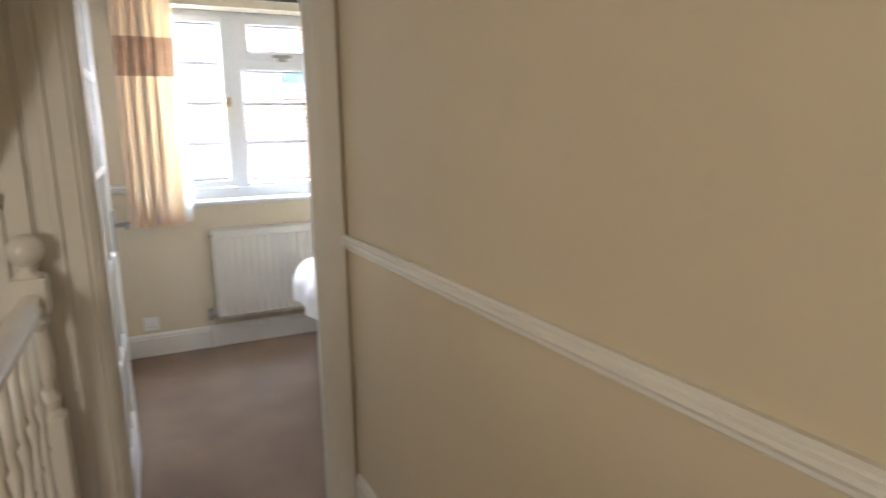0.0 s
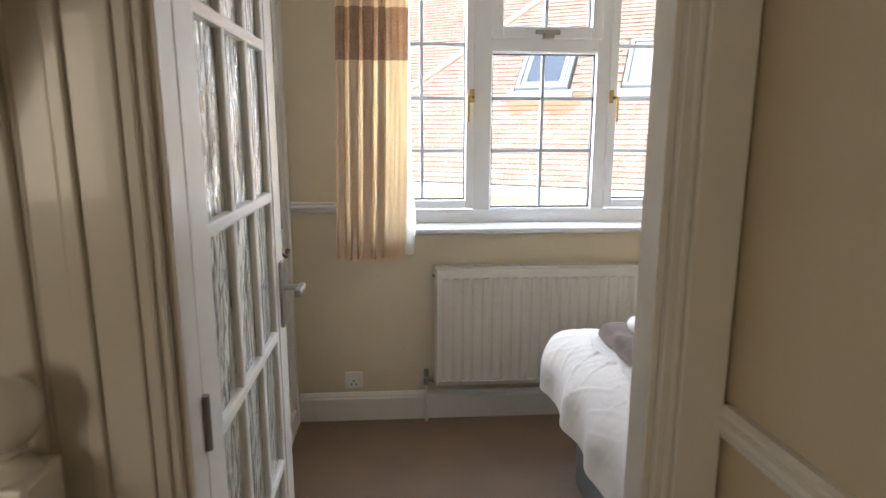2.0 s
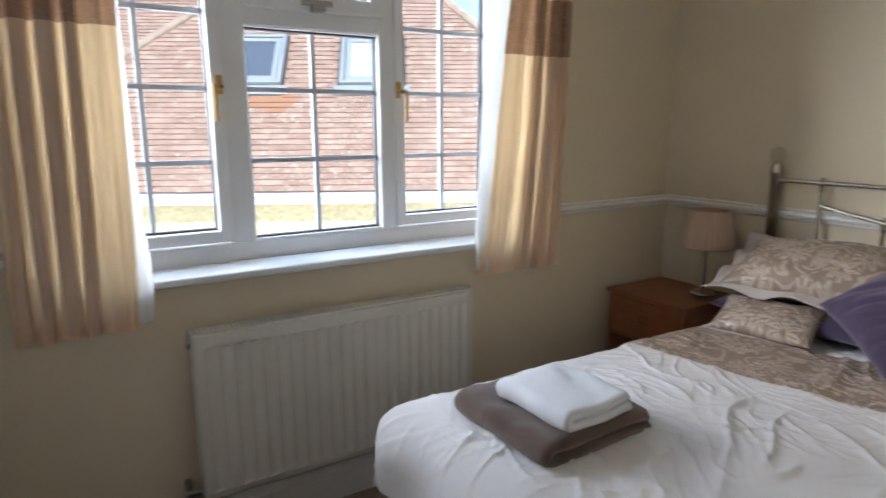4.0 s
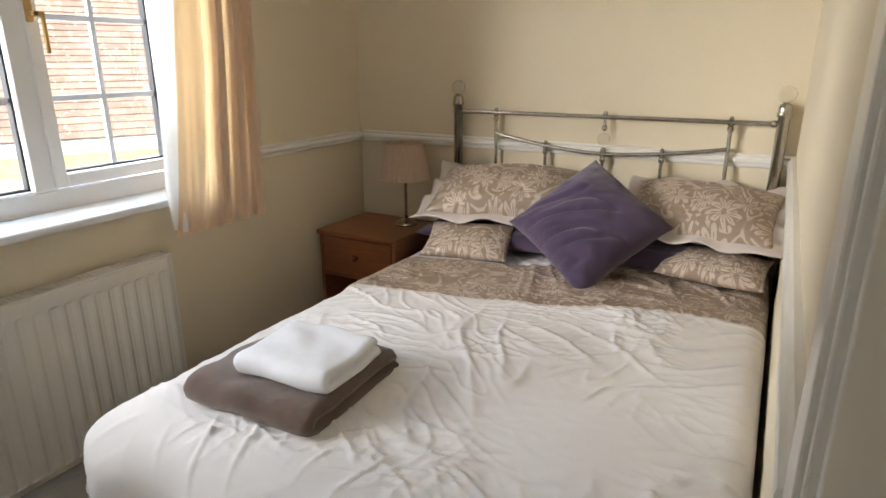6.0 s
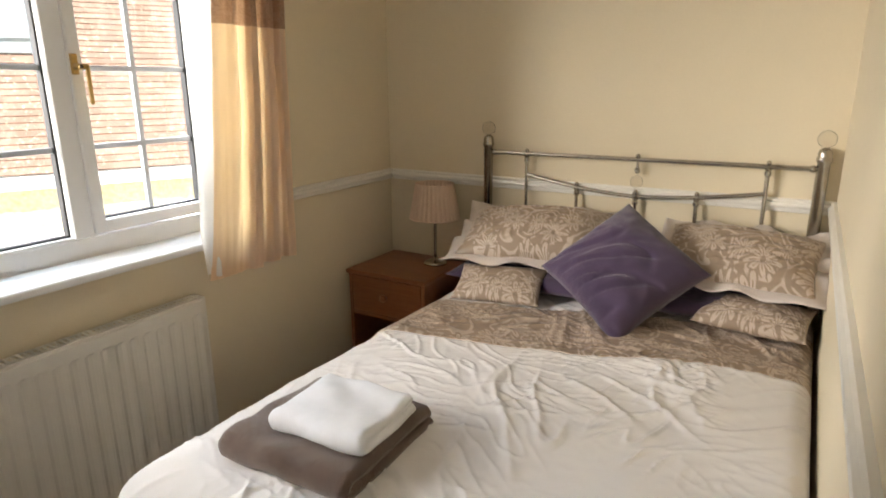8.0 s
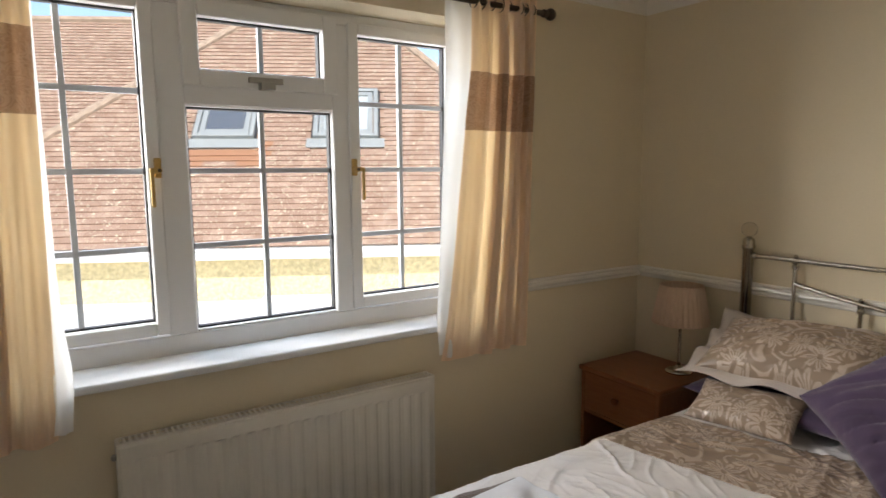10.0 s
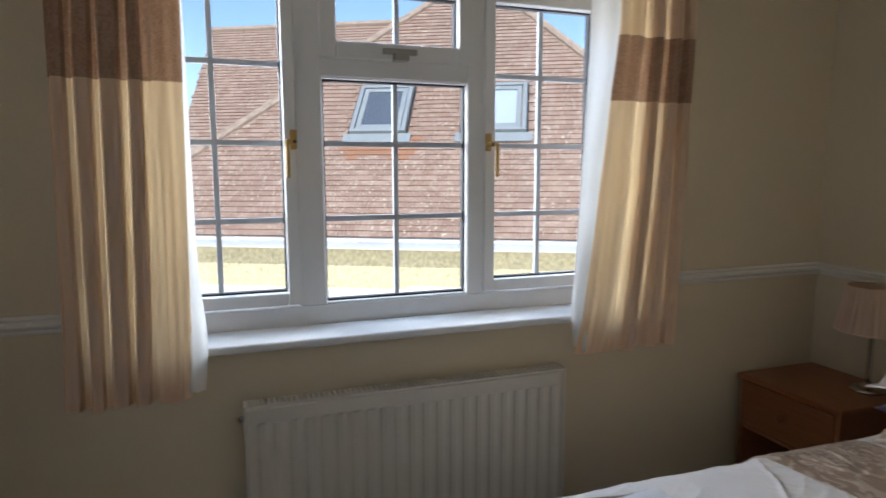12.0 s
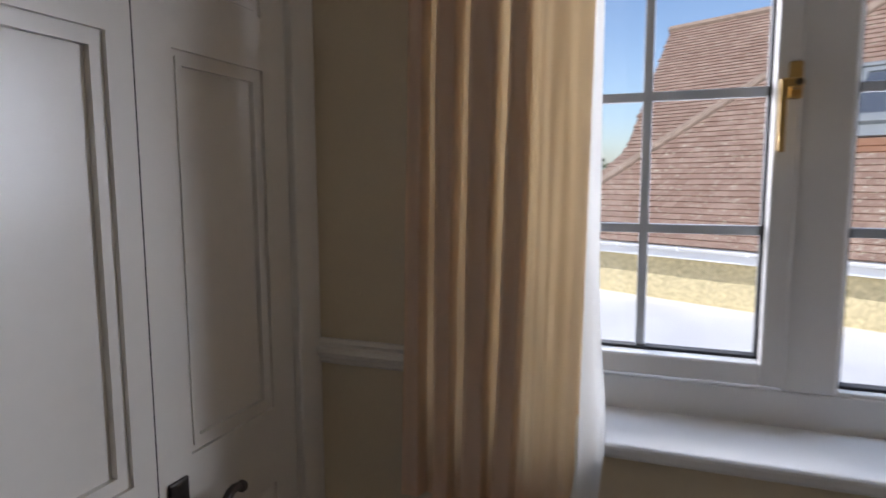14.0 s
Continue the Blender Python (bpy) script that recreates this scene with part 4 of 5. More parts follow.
def sag(y):
    k = (y - SY0) / (SY1 - SY0) * 2 - 1
    return 1.068 + 0.062 * abs(k) ** 1.7 * (1.0 if k > 0 else 0.82)


bm = bmesh.new()
ys = [SY0 + (SY1 - SY0) * i / 16 for i in range(17)]
tube(bm, [(HX, y, sag(y)) for y in ys], 0.0085)
under(part("headboard_lower_rail", bm, NICKEL, bed, "sagging brushed nickel rail"), bi)
for y, top in ((SY0, 1.222), (2.827, None), (3.067, None), (3.322, None), (SY1, 1.222)):
    zt = top or sag(y)
    bm = rod(bmesh.new(), (HX, y, 0.62), (HX, y, zt), 0.0075)
    ball(bm, (HX, y, zt + 0.014), 0.009, 10)
    lathe(bm, (HX, y, zt - 0.038), [(0.0075, 0), (0.012, 0.004), (0.013, 0.014), (0.009, 0.022), (0.013, 0.028), (0.0075, 0.034)], 12)
    under(part("headboard_spindle", bm, NICKEL, bed), bi)
bm = rod(bmesh.new(), (HX, 3.067, 1.190), (HX, 3.067, 1.222), 0.006)
ball(bm, (HX, 3.067, 1.236), 0.010, 12)
lathe(bm, (HX, 3.067, 1.165), [(0.006, 0), (0.012, 0.006), (0.012, 0.016), (0.006, 0.026)], 12)
drop = under(part("headboard_drop", bm, NICKEL, bed), bi)
bm = lathe(bmesh.new(), (HX, 3.067, 1.066), [(0.006, 0), (0.012, 0.008), (0.012, 0.020), (0.006, 0.030)], 12)
under(part("headboard_cup", bm, NICKEL, bed), bi)
under(part("crystal", ball(bmesh.new(), (HX, 3.067, 1.130), 0.026, 16), CRYSTAL, drop, "clear crystal ball", smooth=True), Matrix.Identity(4))


# duvet: one surface that lies on the mattress and bends over the edges
def bend(d, r):
    """Distance d past the edge, round a bend of radius r: out and down."""
    if d <= 0:
        return d, 0.0
    if d < r * math.pi / 2:
        a = d / r
        return r * math.sin(a), r * (1 - math.cos(a))
    return r, r + (d - r * math.pi / 2)


EDGE_Y, EDGE_R, NORTH_Y, FOOT_X = YS + 0.075, 0.062, BY1 - 0.025, BX0 + 0.012


def creases(px, py):
    """Crumpled cotton: short sharp ridges in mixed directions, with calm patches between."""
    out = 0.0
    wx, wy = 0.035 * noise.noise((px * 5, py * 5, 3.0)), 0.035 * noise.noise((px * 5, py * 5, 7.0))
    for k, (turn, along, across, high) in enumerate(((0.35, 2.2, 9.0, 0.0065), (1.25, 2.6, 11.0, 0.0060), (2.2, 2.4, 10.0, 0.0060), (0.8, 5.0, 20.0, 0.0040), (2.7, 5.0, 23.0, 0.0042), (1.7, 6.0, 27.0, 0.0036))):
        c, s_ = math.cos(turn), math.sin(turn)
        a, b = c * (px + wx) + s_ * (py + wy), -s_ * (px + wx) + c * (py + wy)
        ridge = max(0.0, 1 - abs(noise.noise((a * along, b * across, 5.0 * k))) * 5.2)
        live = min(1.0, max(0.0, 2.6 * noise.noise((px * 3.1 + 9 * k, py * 3.1, 4.0 * k)) + 0.12))
        out += 1.3 * high * ridge * ridge * live
    return out


def duvet_at(px, py):
    """px, py: places on the cloth as if it lay flat."""
    dx, dzx = bend(FOOT_X - px, 0.15)
    dyl, dzl = bend(py - NORTH_Y, 0.15)
    dyr, dzr = bend(EDGE_Y - py, EDGE_R)
    x = FOOT_X - dx if px < FOOT_X else px
    y = py
    if py > NORTH_Y:
        y = NORTH_Y + dyl
    elif py < EDGE_Y:
        y = EDGE_Y - dyr
    z = BEDTOP + 0.020 - dzx - dzl - dzr
    if dzx > 0 and dzl > 0:
        corner = min(dzx, dzl)
        x += 0.10 * corner
        y -= 0.18 * corner
        z += 0.85 * corner
    flat = 1.0 - 0.75 * min(1, (dzx + dzl) / 0.15)
    w = noise.noise((px * 4, py * 4, 5.0))
    z += noise.noise((px * 2.3, py * 2.3, 0.0)) * 0.018 * flat + creases(px, py) * (0.35 + 0.65 * flat)
    k = 1 - flat
    x += -k * 0.018 * math.sin(py * 21 + 2 * w) * min(1, dzx / 0.12) if dzx > 0 else 0
    y += k * 0.020 * math.sin(px * 17 + 2 * w) * min(1, dzl / 0.12) if dzl > 0 else 0
    if dzr > 0:
        y = max(y, YS + 0.010)
    return (x, y, z)


def band_edge(py):
    """The seam runs askew across the bed."""
    return 2.235 + 0.215 * (3.556 - py) + 0.010 * math.sin(py * 5)


duvet = thing("duvet", (2.0, 3.0, BEDTOP), "crumpled ivory duvet with a taupe patterned band", "duvet")
di = Matrix.Translation((-2.0, -3.0, -BEDTOP))
py0, py1 = BY0 - 0.06, BY1 + 0.27
foot_x = BX0 - 0.32
ob = under(part("cover", sheet(bmesh.new(), lambda a, b: duvet_at(foot_x + (band_edge(b) - foot_x) * a, b), 250, 270, 0, 1, py0, py1), SHEET, duvet, "ivory cotton cover", smooth=True), di)
solid(ob, 0.018, -1.0)
ob = under(part("patterned_band", sheet(bmesh.new(), lambda a, b: tuple(Vector(duvet_at(band_edge(b) + 0.37 * a, b)) + Vector((0, 0, 0.002))), 70, 240, 0, 1, py0, py1), DAMASK, duvet, "taupe leaf-patterned band", smooth=True), di)
solid(ob, 0.018, -1.0)
ob = under(part("turned_edge", sheet(bmesh.new(), lambda a, b: duvet_at(band_edge(b) + 0.37 + (3.06 - band_edge(b) - 0.37) * a, b), 50, 160, 0, 1, py0, py1), SHEET, duvet, "ivory turned edge", smooth=True), di)
solid(ob, 0.018, -1.0)


def pillow(name, w, h, t, mat, label, category="pillow", flange=0.0, flange_mat=None, wrinkle=0.006, seed=0.0, group="", crease=4.2, slant=False):
    """A stuffed cushion lying in its own x (width), y (height), with pulled-in sides."""
    ob = thing(name, (0, 0, 0), label, category, group)

    def top(sgn):
        def f(u, v):
            x, y = u * 2 - 1, v * 2 - 1
            full = max(0.0, (1 - abs(x) ** 2.6)) ** 0.55 * max(0.0, (1 - abs(y) ** 2.6)) ** 0.55
            xx = x * w / 2 * (1 - 0.06 * (1 - y * y))
            yy = y * h / 2 * (1 - 0.07 * (1 - x * x))
            k = noise.noise((x * 1.7 + seed, y * 1.7, 1.0)) * 0.10
            c = abs(noise.noise((x * 0.38 * crease + y * 1.1 + seed, y * crease - x * 0.52 * crease - seed, 4.0)))
            if slant:
                a, b = 0.656 * x - 0.755 * y, 0.755 * x + 0.656 * y
                c = abs(noise.noise((a * 0.7 + seed, (b + 0.30 * a * a - 0.12 * a) * crease, 4.0))) + max(0.0, 0.22 * (b + 0.5 * a - 0.1))
            zz = sgn * t / 2 * full * (1 + k) - wrinkle * (max(0, 0.18 - c) / 0.18) ** 1.5 * full * sgn + wrinkle * 0.25 * noise.noise((x * 5, y * 5, seed))
            return (xx, yy, zz)
        return f

    bm = sheet(bmesh.new(), top(1), 56, 48)
    sheet(bm, top(-1), 56, 48)
    bmesh.ops.remove_doubles(bm, verts=bm.verts, dist=0.002)
    bmesh.ops.recalc_face_normals(bm, faces=bm.faces)
    part("filling", bm, mat, ob, smooth=True)
    if flange:
        def rim(u, v):
            a = 2 * math.pi * u
            c, s = math.cos(a), math.sin(a)
            m = max(abs(c), abs(s))
            px, py = c / m, s / m
            ew, eh = w / 2 + flange * v - 0.02 * (1 - v), h / 2 + flange * v - 0.02 * (1 - v)
            pull = 1 - 0.05 * (1 - py * py) if abs(px) >= abs(py) else 1
            return (px * ew * (1 - 0.06 * (1 - py * py)), py * eh * (1 - 0.06 * (1 - px * px)), 0.016 * v * math.sin(11 * a + seed) + 0.012 * v * noise.noise((px * 3, py * 3, seed)))
        fl = part("border", sheet(bmesh.new(), rim, 96, 5), flange_mat, ob, "ivory border", smooth=True)
        solid(fl, 0.004)
    return ob


def set_pose(ob, at, lean, yaw=0.0, spin=0.0):
    """Stands a pillow up: its face looks towards -x, leaning back by lean degrees from upright."""
    face = Matrix(((0, 0, -1, 0), (-1, 0, 0, 0), (0, 1, 0, 0), (0, 0, 0, 1)))
    ob.matrix_basis = Matrix.Translation(at) @ Matrix.Rotation(radians(yaw), 4, "Z") @ Matrix.Rotation(radians(lean), 4, "Y") @ face @ Matrix.Rotation(radians(spin), 4, "Z")
    return ob


set_pose(pillow("pillow", 0.64, 0.36, 0.20, DAMASK, "taupe leaf-patterned pillow with ivory border beside the lamp", flange=0.045, flange_mat=HEM, wrinkle=0.014, seed=1.0, group="bed pillows"), (2.930, 3.415, 0.905), 68, 4, 4)
set_pose(pillow("pillow", 0.54, 0.34, 0.17, DAMASK, "taupe leaf-patterned pillow with ivory border against the wall", flange=0.045, flange_mat=HEM, wrinkle=0.014, seed=5.0, group="bed pillows"), (2.960, 2.640, 0.905), 68, -2, -2)
set_pose(pillow("pillow", 0.66, 0.42, 0.12, PURPLE, "purple pillow lying under the patterned pillow", wrinkle=0.010, seed=9.0, group="bed pillows"), (2.93, 3.42, 0.752), 86, 0, 0)
set_pose(pillow("pillow", 0.58, 0.42, 0.12, PURPLE, "purple pillow lying under the patterned pillow by the wall", wrinkle=0.010, seed=12.0, group="bed pillows"), (2.95, 2.70, 0.752), 86, 0, 0)
set_pose(pillow("cushion", 0.43, 0.43, 0.23, PURPLE, "large creased purple velvet cushion set on its corner", "cushion", wrinkle=0.024, seed=3.0, crease=3.4, slant=True), (2.740, 3.000, 0.862), 46, 6, 49)
set_pose(pillow("cushion", 0.37, 0.20, 0.085, DAMASK, "small taupe patterned cushion beside the lamp side", "cushion", wrinkle=0.006, seed=6.0, group="small cushions"), (2.700, 3.480, 0.742), 60, 4, 4)
set_pose(pillow("cushion", 0.36, 0.20, 0.085, DAMASK, "small taupe patterned cushion near the wall", "cushion", wrinkle=0.006, seed=8.0, group="small cushions"), (2.790, 2.560, 0.752), 74, -4, -2)


# folded towels on the duvet
def folded(name, cx, cy, z, w, d, h, mat, yaw, label, seed):
    """A towel folded in two: a thick cloth that runs out, turns over at -x and comes back on top."""
    ob = thing(name, (cx, cy, z), label, "towel", "folded towels")
    ob.rotation_euler = (0, 0, radians(yaw))
    th = h / 2
    line, r = [], th / 2
    for i in range(13):
        line.append(Vector((w / 2 - (w - th) * i / 12, 0, r)))
    for i in range(1, 9):
        a = math.pi * i / 9
        line.append(Vector((-w / 2 + th - (th * 0.55) * math.sin(a), 0, th - r * math.cos(a))))
    for i in range(13):
        line.append(Vector((-w / 2 + th + (w - th * 1.25) * i / 12, 0, h - r)))
    bm, slices = bmesh.new(), 26
    rings = []
    for j in range(slices + 1):
        y = -d / 2 + d * j / slices
        over = max(0.0, abs(y) - (d / 2 - r * 0.9)) / (r * 0.9)
        k = max(0.42, math.sqrt(max(0.0, 1 - over * over)))
        outer, inner = [], []
        for i, p in enumerate(line):
            q = line[min(i + 1, len(line) - 1)] - line[max(i - 1, 0)]
            n = Vector((q.z, 0, -q.x)).normalized()
            t = r * 0.90 * k * (1 + 0.24 * noise.noise((p.x * 9 + seed, y * 9, p.z * 30)))
            sink = 0.10 * h * (p.x / w + 0.5) * (p.z / h)
            c = p + Vector((0.012 * noise.noise((y * 9, p.z * 30, seed)), 0, 0.011 * noise.noise((p.x * 13, y * 13, seed)) * (p.z / h + 0.3) - sink))
            c.y = y + 0.005 * noise.noise((p.x * 10, p.z * 50, seed + 3))
            outer.append(c - n * t)
            inner.append(c + n * t)
        cap = []
        for end, other, way in ((outer[-1], inner[-1], 1), (inner[0], outer[0], 1)):
            m, half = (end + other) / 2, (other - end) / 2
            cap.append([m - half * math.cos(math.pi * s_ / 5) + Vector((way * half.length * math.sin(math.pi * s_ / 5), 0, 0)) for s_ in range(1, 5)])
        rings.append([bm.verts.new(p) for p in outer + cap[0] + inner[::-1] + cap[1]])
    for a, b in zip(rings, rings[1:]):
        for i in range(len(a)):
            bm.faces.new((a[i], a[(i + 1) % len(a)], b[(i + 1) % len(a)], b[i]))
    bm.faces.new(rings[0])
    bm.faces.new(rings[-1][::-1])
    bmesh.ops.recalc_face_normals(bm, faces=bm.faces)
    part("fold", bm, mat, ob, smooth=True)
    return ob


folded("bath_towel", 1.550, 3.392, 0.676, 0.360, 0.380, 0.068, TOWEL_B, 2, "brown bath towel folded flat on the duvet", 1.0)
folded("hand_towel", 1.556, 3.345, 0.741, 0.232, 0.265, 0.062, TOWEL_W, 3, "white hand towel folded on the brown towel", 4.0)

# bedside cabinet
NX0, NX1, NY0, NY1, NZ = 2.752, 3.150, 3.875, 4.308, 0.672
ns = thing("bedside_cabinet", ((NX0 + NX1) / 2, (NY0 + NY1) / 2, 0), "reddish stained pine bedside cabinet with one drawer", "bedside cabinet")
ni = Matrix.Translation((-(NX0 + NX1) / 2, -(NY0 + NY1) / 2, 0))
under(part("top", boxes((NX0 - 0.012, NX1, NY0 - 0.01, NY1 + 0.01, NZ - 0.022, NZ), bevel=0.006), PINE, ns), ni)
for y in (NY0, NY1 - 0.018):
    under(part("side_panel", boxes((NX0, NX1 - 0.01, y, y + 0.018, 0, NZ - 0.022), bevel=0.002), PINE, ns), ni)
under(part("back_panel", boxes((NX1 - 0.02, NX1 - 0.01, NY0 + 0.018, NY1 - 0.018, 0.05, NZ - 0.022)), PINE, ns), ni)
under(part("shelf", boxes((NX0 + 0.005, NX1 - 0.02, NY0 + 0.018, NY1 - 0.018, 0.445, 0.460)), PINE, ns), ni)
under(part("bottom_shelf", boxes((NX0 + 0.005, NX1 - 0.02, NY0 + 0.018, NY1 - 0.018, 0.06, 0.078)), PINE, ns), ni)
under(part("plinth", boxes((NX0 + 0.015, NX0 + 0.030, NY0 + 0.018, NY1 - 0.018, 0, 0.06)), PINE, ns), ni)
dr = under(part("drawer", boxes((NX0 - 0.002, NX0 + 0.016, NY0 + 0.021, NY1 - 0.021, 0.464, NZ - 0.026), bevel=0.004), PINE, ns), ni)
bm = rod(bmesh.new(), (NX0 - 0.018, (NY0 + NY1) / 2, 0.560), (NX0 - 0.001, (NY0 + NY1) / 2, 0.560), 0.009)
ball(bm, (NX0 - 0.024, (NY0 + NY1) / 2, 0.560), 0.017, 14)
part("knob", bm, PINE, dr, "turned wooden knob", smooth=True)

# bedside lamp
lamp = thing("table_lamp", (3.030, 3.985, NZ), "small brass table lamp with a pleated shade, unlit", "lamp")
part("base", lathe(bmesh.new(), (0, 0, 0), [(0.058, 0), (0.058, 0.006), (0.050, 0.012), (0.040, 0.016), (0.018, 0.022), (0.010, 0.034)], 24), NICKEL, lamp, "aged brass base", smooth=True)
part("stem", lathe(bmesh.new(), (0, 0, 0.03), [(0.009, 0), (0.0075, 0.02), (0.0075, 0.19), (0.012, 0.20), (0.008, 0.215), (0.014, 0.23), (0.014, 0.26)], 14), NICKEL, lamp, smooth=True)
bm = bmesh.new()
seg = 96


def shade_at(u, v):
    a = 2 * math.pi * u
    r = 0.121 + (0.091 - 0.121) * v
    r *= 1 + 0.018 * math.sin(a * 32)
    return (r * math.cos(a), r * math.sin(a), 0.232 + 0.168 * v)


sh = part("shade", sheet(bm, shade_at, seg * 2, 6), SHADE, lamp, "pleated pinkish fabric shade", smooth=False)
solid(sh, 0.002)
bm = bmesh.new()
for r, z in ((0.122, 0.232), (0.092, 0.398)):
    tube(bm, [(r * math.cos(2 * math.pi * i / 32), r * math.sin(2 * math.pi * i / 32), z) for i in range(32)], 0.003, 6, True)
for i in range(3):
    a = 2 * math.pi * i / 3
    rod(bm, (0, 0, 0.285), (0.088 * math.cos(a), 0.088 * math.sin(a), 0.392), 0.0015, 6)
part("trim", bm, SHADE, lamp)
bm = bmesh.new()
pts = [Vector((0.05, 0.0, 0.006)), Vector((0.075, -0.04, 0.004)), Vector((0.085, -0.085, 0.004)), Vector((0.09, -0.118, 0.004)), Vector((0.092, -0.128, -0.06)), Vector((0.095, -0.128, -0.3))]
tube(bm, pts, 0.003, 8)
part("cable", bm, BRONZE, lamp, "thin dark cable")

# dark plaque high on the wall over the headboard
plaque = thing("wall_plaque", (XE, 2.78, 2.25), "small dark wooden plaque high on the wall", "plaque")
part("board", boxes((-0.018, 0, -0.17, 0.17, -0.078, 0.078), bevel=0.006), BRONZE, plaque)
part("rim", boxes((-0.026, -0.012, -0.17, 0.17, -0.078, -0.062), (-0.026, -0.012, -0.17, 0.17, 0.062, 0.078), (-0.026, -0.012, -0.17, -0.155, -0.062, 0.062), (-0.026, -0.012, 0.155, 0.17, -0.062, 0.062), bevel=0.003), BRONZE, plaque)

# ---- landing things ----
bal = thing("balustrade", (0.165, 2.1, 0), "white painted balustrade with turned spindles and a ball-topped newel", "balustrade")
li = Matrix.Translation((-0.165, -2.1, 0))
bm = boxes((0.124, 0.206, 2.128, 2.208, 0, 0.62), (0.122, 0.208, 2.126, 2.210, 0.93, 1.038), bevel=0.006)
lathe(bm, (0.165, 2.168, 0.62), [(0.040, 0), (0.030, 0.02), (0.036, 0.05), (0.024, 0.08), (0.032, 0.16), (0.024, 0.26), (0.036, 0.285), (0.030, 0.30), (0.040, 0.31)], 20)
newel = under(part("newel_post", bm, GLOSS, bal, "white gloss newel post"), li)
bm = lathe(bmesh.new(), (0.165, 2.168, 1.036), [(0.038, 0), (0.034, 0.010), (0.020, 0.016), (0.018, 0.026), (0.026, 0.030), (0.018, 0.036)], 20)
ball(bm, (0.165, 2.168, 1.112), 0.046, 20)
part("ball_cap", bm, GLOSS, newel, smooth=True)
bm = bmesh.new()
HR = [(-0.030, 0.940), (-0.030, 0.955), (-0.022, 0.962), (-0.030, 0.972), (-0.026, 0.986), (-0.012, 0.996), (0.012, 0.996), (0.026, 0.986), (0.030, 0.972), (0.022, 0.962), (0.030, 0.955), (0.030, 0.940)]
a = [bm.verts.new((0.165 + x, -1.6, z)) for x, z in HR]
b = [bm.verts.new((0.165 + x, 2.127, z)) for x, z in HR]
for i in range(len(HR)):
    bm.faces.new((a[i], a[(i + 1) % len(HR)], b[(i + 1) % len(HR)], b[i]))
bm.faces.new(a)
bm.faces.new(b[::-1])
bmesh.ops.recalc_face_normals(bm, faces=bm.faces)
under(part("handrail", bm, GLOSS, bal, "white gloss moulded handrail"), li)
SPINDLE = [(0.016, 0), (0.016, 0.20), (0.010, 0.215), (0.019, 0.235), (0.010, 0.255), (0.013, 0.28), (0.019, 0.36), (0.012, 0.46), (0.009, 0.56), (0.015, 0.575), (0.009, 0.59), (0.012, 0.64), (0.018, 0.70), (0.010, 0.745), (0.019, 0.76), (0.016, 0.78), (0.016, 0.942)]
bm = lathe(bmesh.new(), (0, 0, 0), SPINDLE, 10)
first = under(part("spindle", bm, GLOSS, bal, smooth=True), li)
first.location = (0.165, 2.035, 0)
for i in range(1, 30):
    o = first.copy()
    scene.collection.objects.link(o)
    o.location = (0.165, 2.035 - 0.115 * i, 0)

bag = thing("bag", (-0.63, 3.00, -0.08), "black bag with a cream flap in the stair alcove", "bag")
bm = bmesh.new()


def bag_at(u, v):
    a, b = 2 * math.pi * u, math.pi * (v - 0.5)
    r = abs(math.cos(b)) ** 0.5
    return (0.17 * r * math.cos(a) + 0.015 * noise.noise((a, v * 4, 0)), 0.11 * r * math.sin(a) + 0.015 * noise.noise((a, v * 4, 7)), 0.13 + 0.13 * math.copysign(abs(math.sin(b)) ** 0.7, math.sin(b)))


part("body", sheet(bm, bag_at, 40, 20), BAG_K, bag, smooth=True)
bm = boxes((-0.06, 0.09, -0.125, -0.105, 0.10, 0.21), bevel=0.008)
part("flap", bm, BAG_C, bag, "cream flap")
bm = bmesh.new()
tube(bm, [(0.10 * math.cos(math.pi * i / 14), -0.03, 0.24 + 0.09 * math.sin(math.pi * i / 14)) for i in range(15)], 0.011, 8)
part("handle", bm, BAG_C, bag, "cream rolled handle")

# ---- outside ----
structure("ground", boxes((-600, 600, 4.7, 900, -3.2, -3.0)), GRASS, "distant ground")
roof_flat = thing("flat_roof", (2, 8, -0.26), "pale sunlit flat roof below the window", "roof", kind="structure")
fi = Matrix.Translation((-2, -8, 0.26))
under(part("deck", boxes((-6, 12, 4.63, 13.8, -0.62, -0.26)), FELT, roof_flat, "pale flat roof deck"), fi)

G0 = Vector((0.7007, 12.0236, 0.570))
GU = Vector((0.8841, -0.4673, 0)).normalized()
GN = Vector((-0.4673, -0.8841, 0)).normalized()
GS = (-GN * math.cos(radians(45)) + Vector((0, 0, 1)) * math.sin(radians(45))).normalized()
GP = GU.cross(GS)
house = thing("house", tuple(G0 + GU * 3), "neighbouring house with red clay tiled hipped roof and yellow wall", "house")
hi = Matrix.Translation(-(G0 + GU * 3))


def on_roof(u, s, h=0.0, back=0.0):
    return G0 + GU * u + GS * s + GP * h - GN * back


def add_quad_solid(bm, pts, depth):
    d = -GP * depth
    a = [bm.verts.new(p) for p in pts]
    b = [bm.verts.new(Vector(p) + d) for p in pts]
    n = len(pts)
    for i in range(n):
        bm.faces.new((a[i], a[(i + 1) % n], b[(i + 1) % n], b[i]))
    bm.faces.new(a)
    bm.faces.new(b[::-1])
    bmesh.ops.recalc_face_normals(bm, faces=bm.faces)


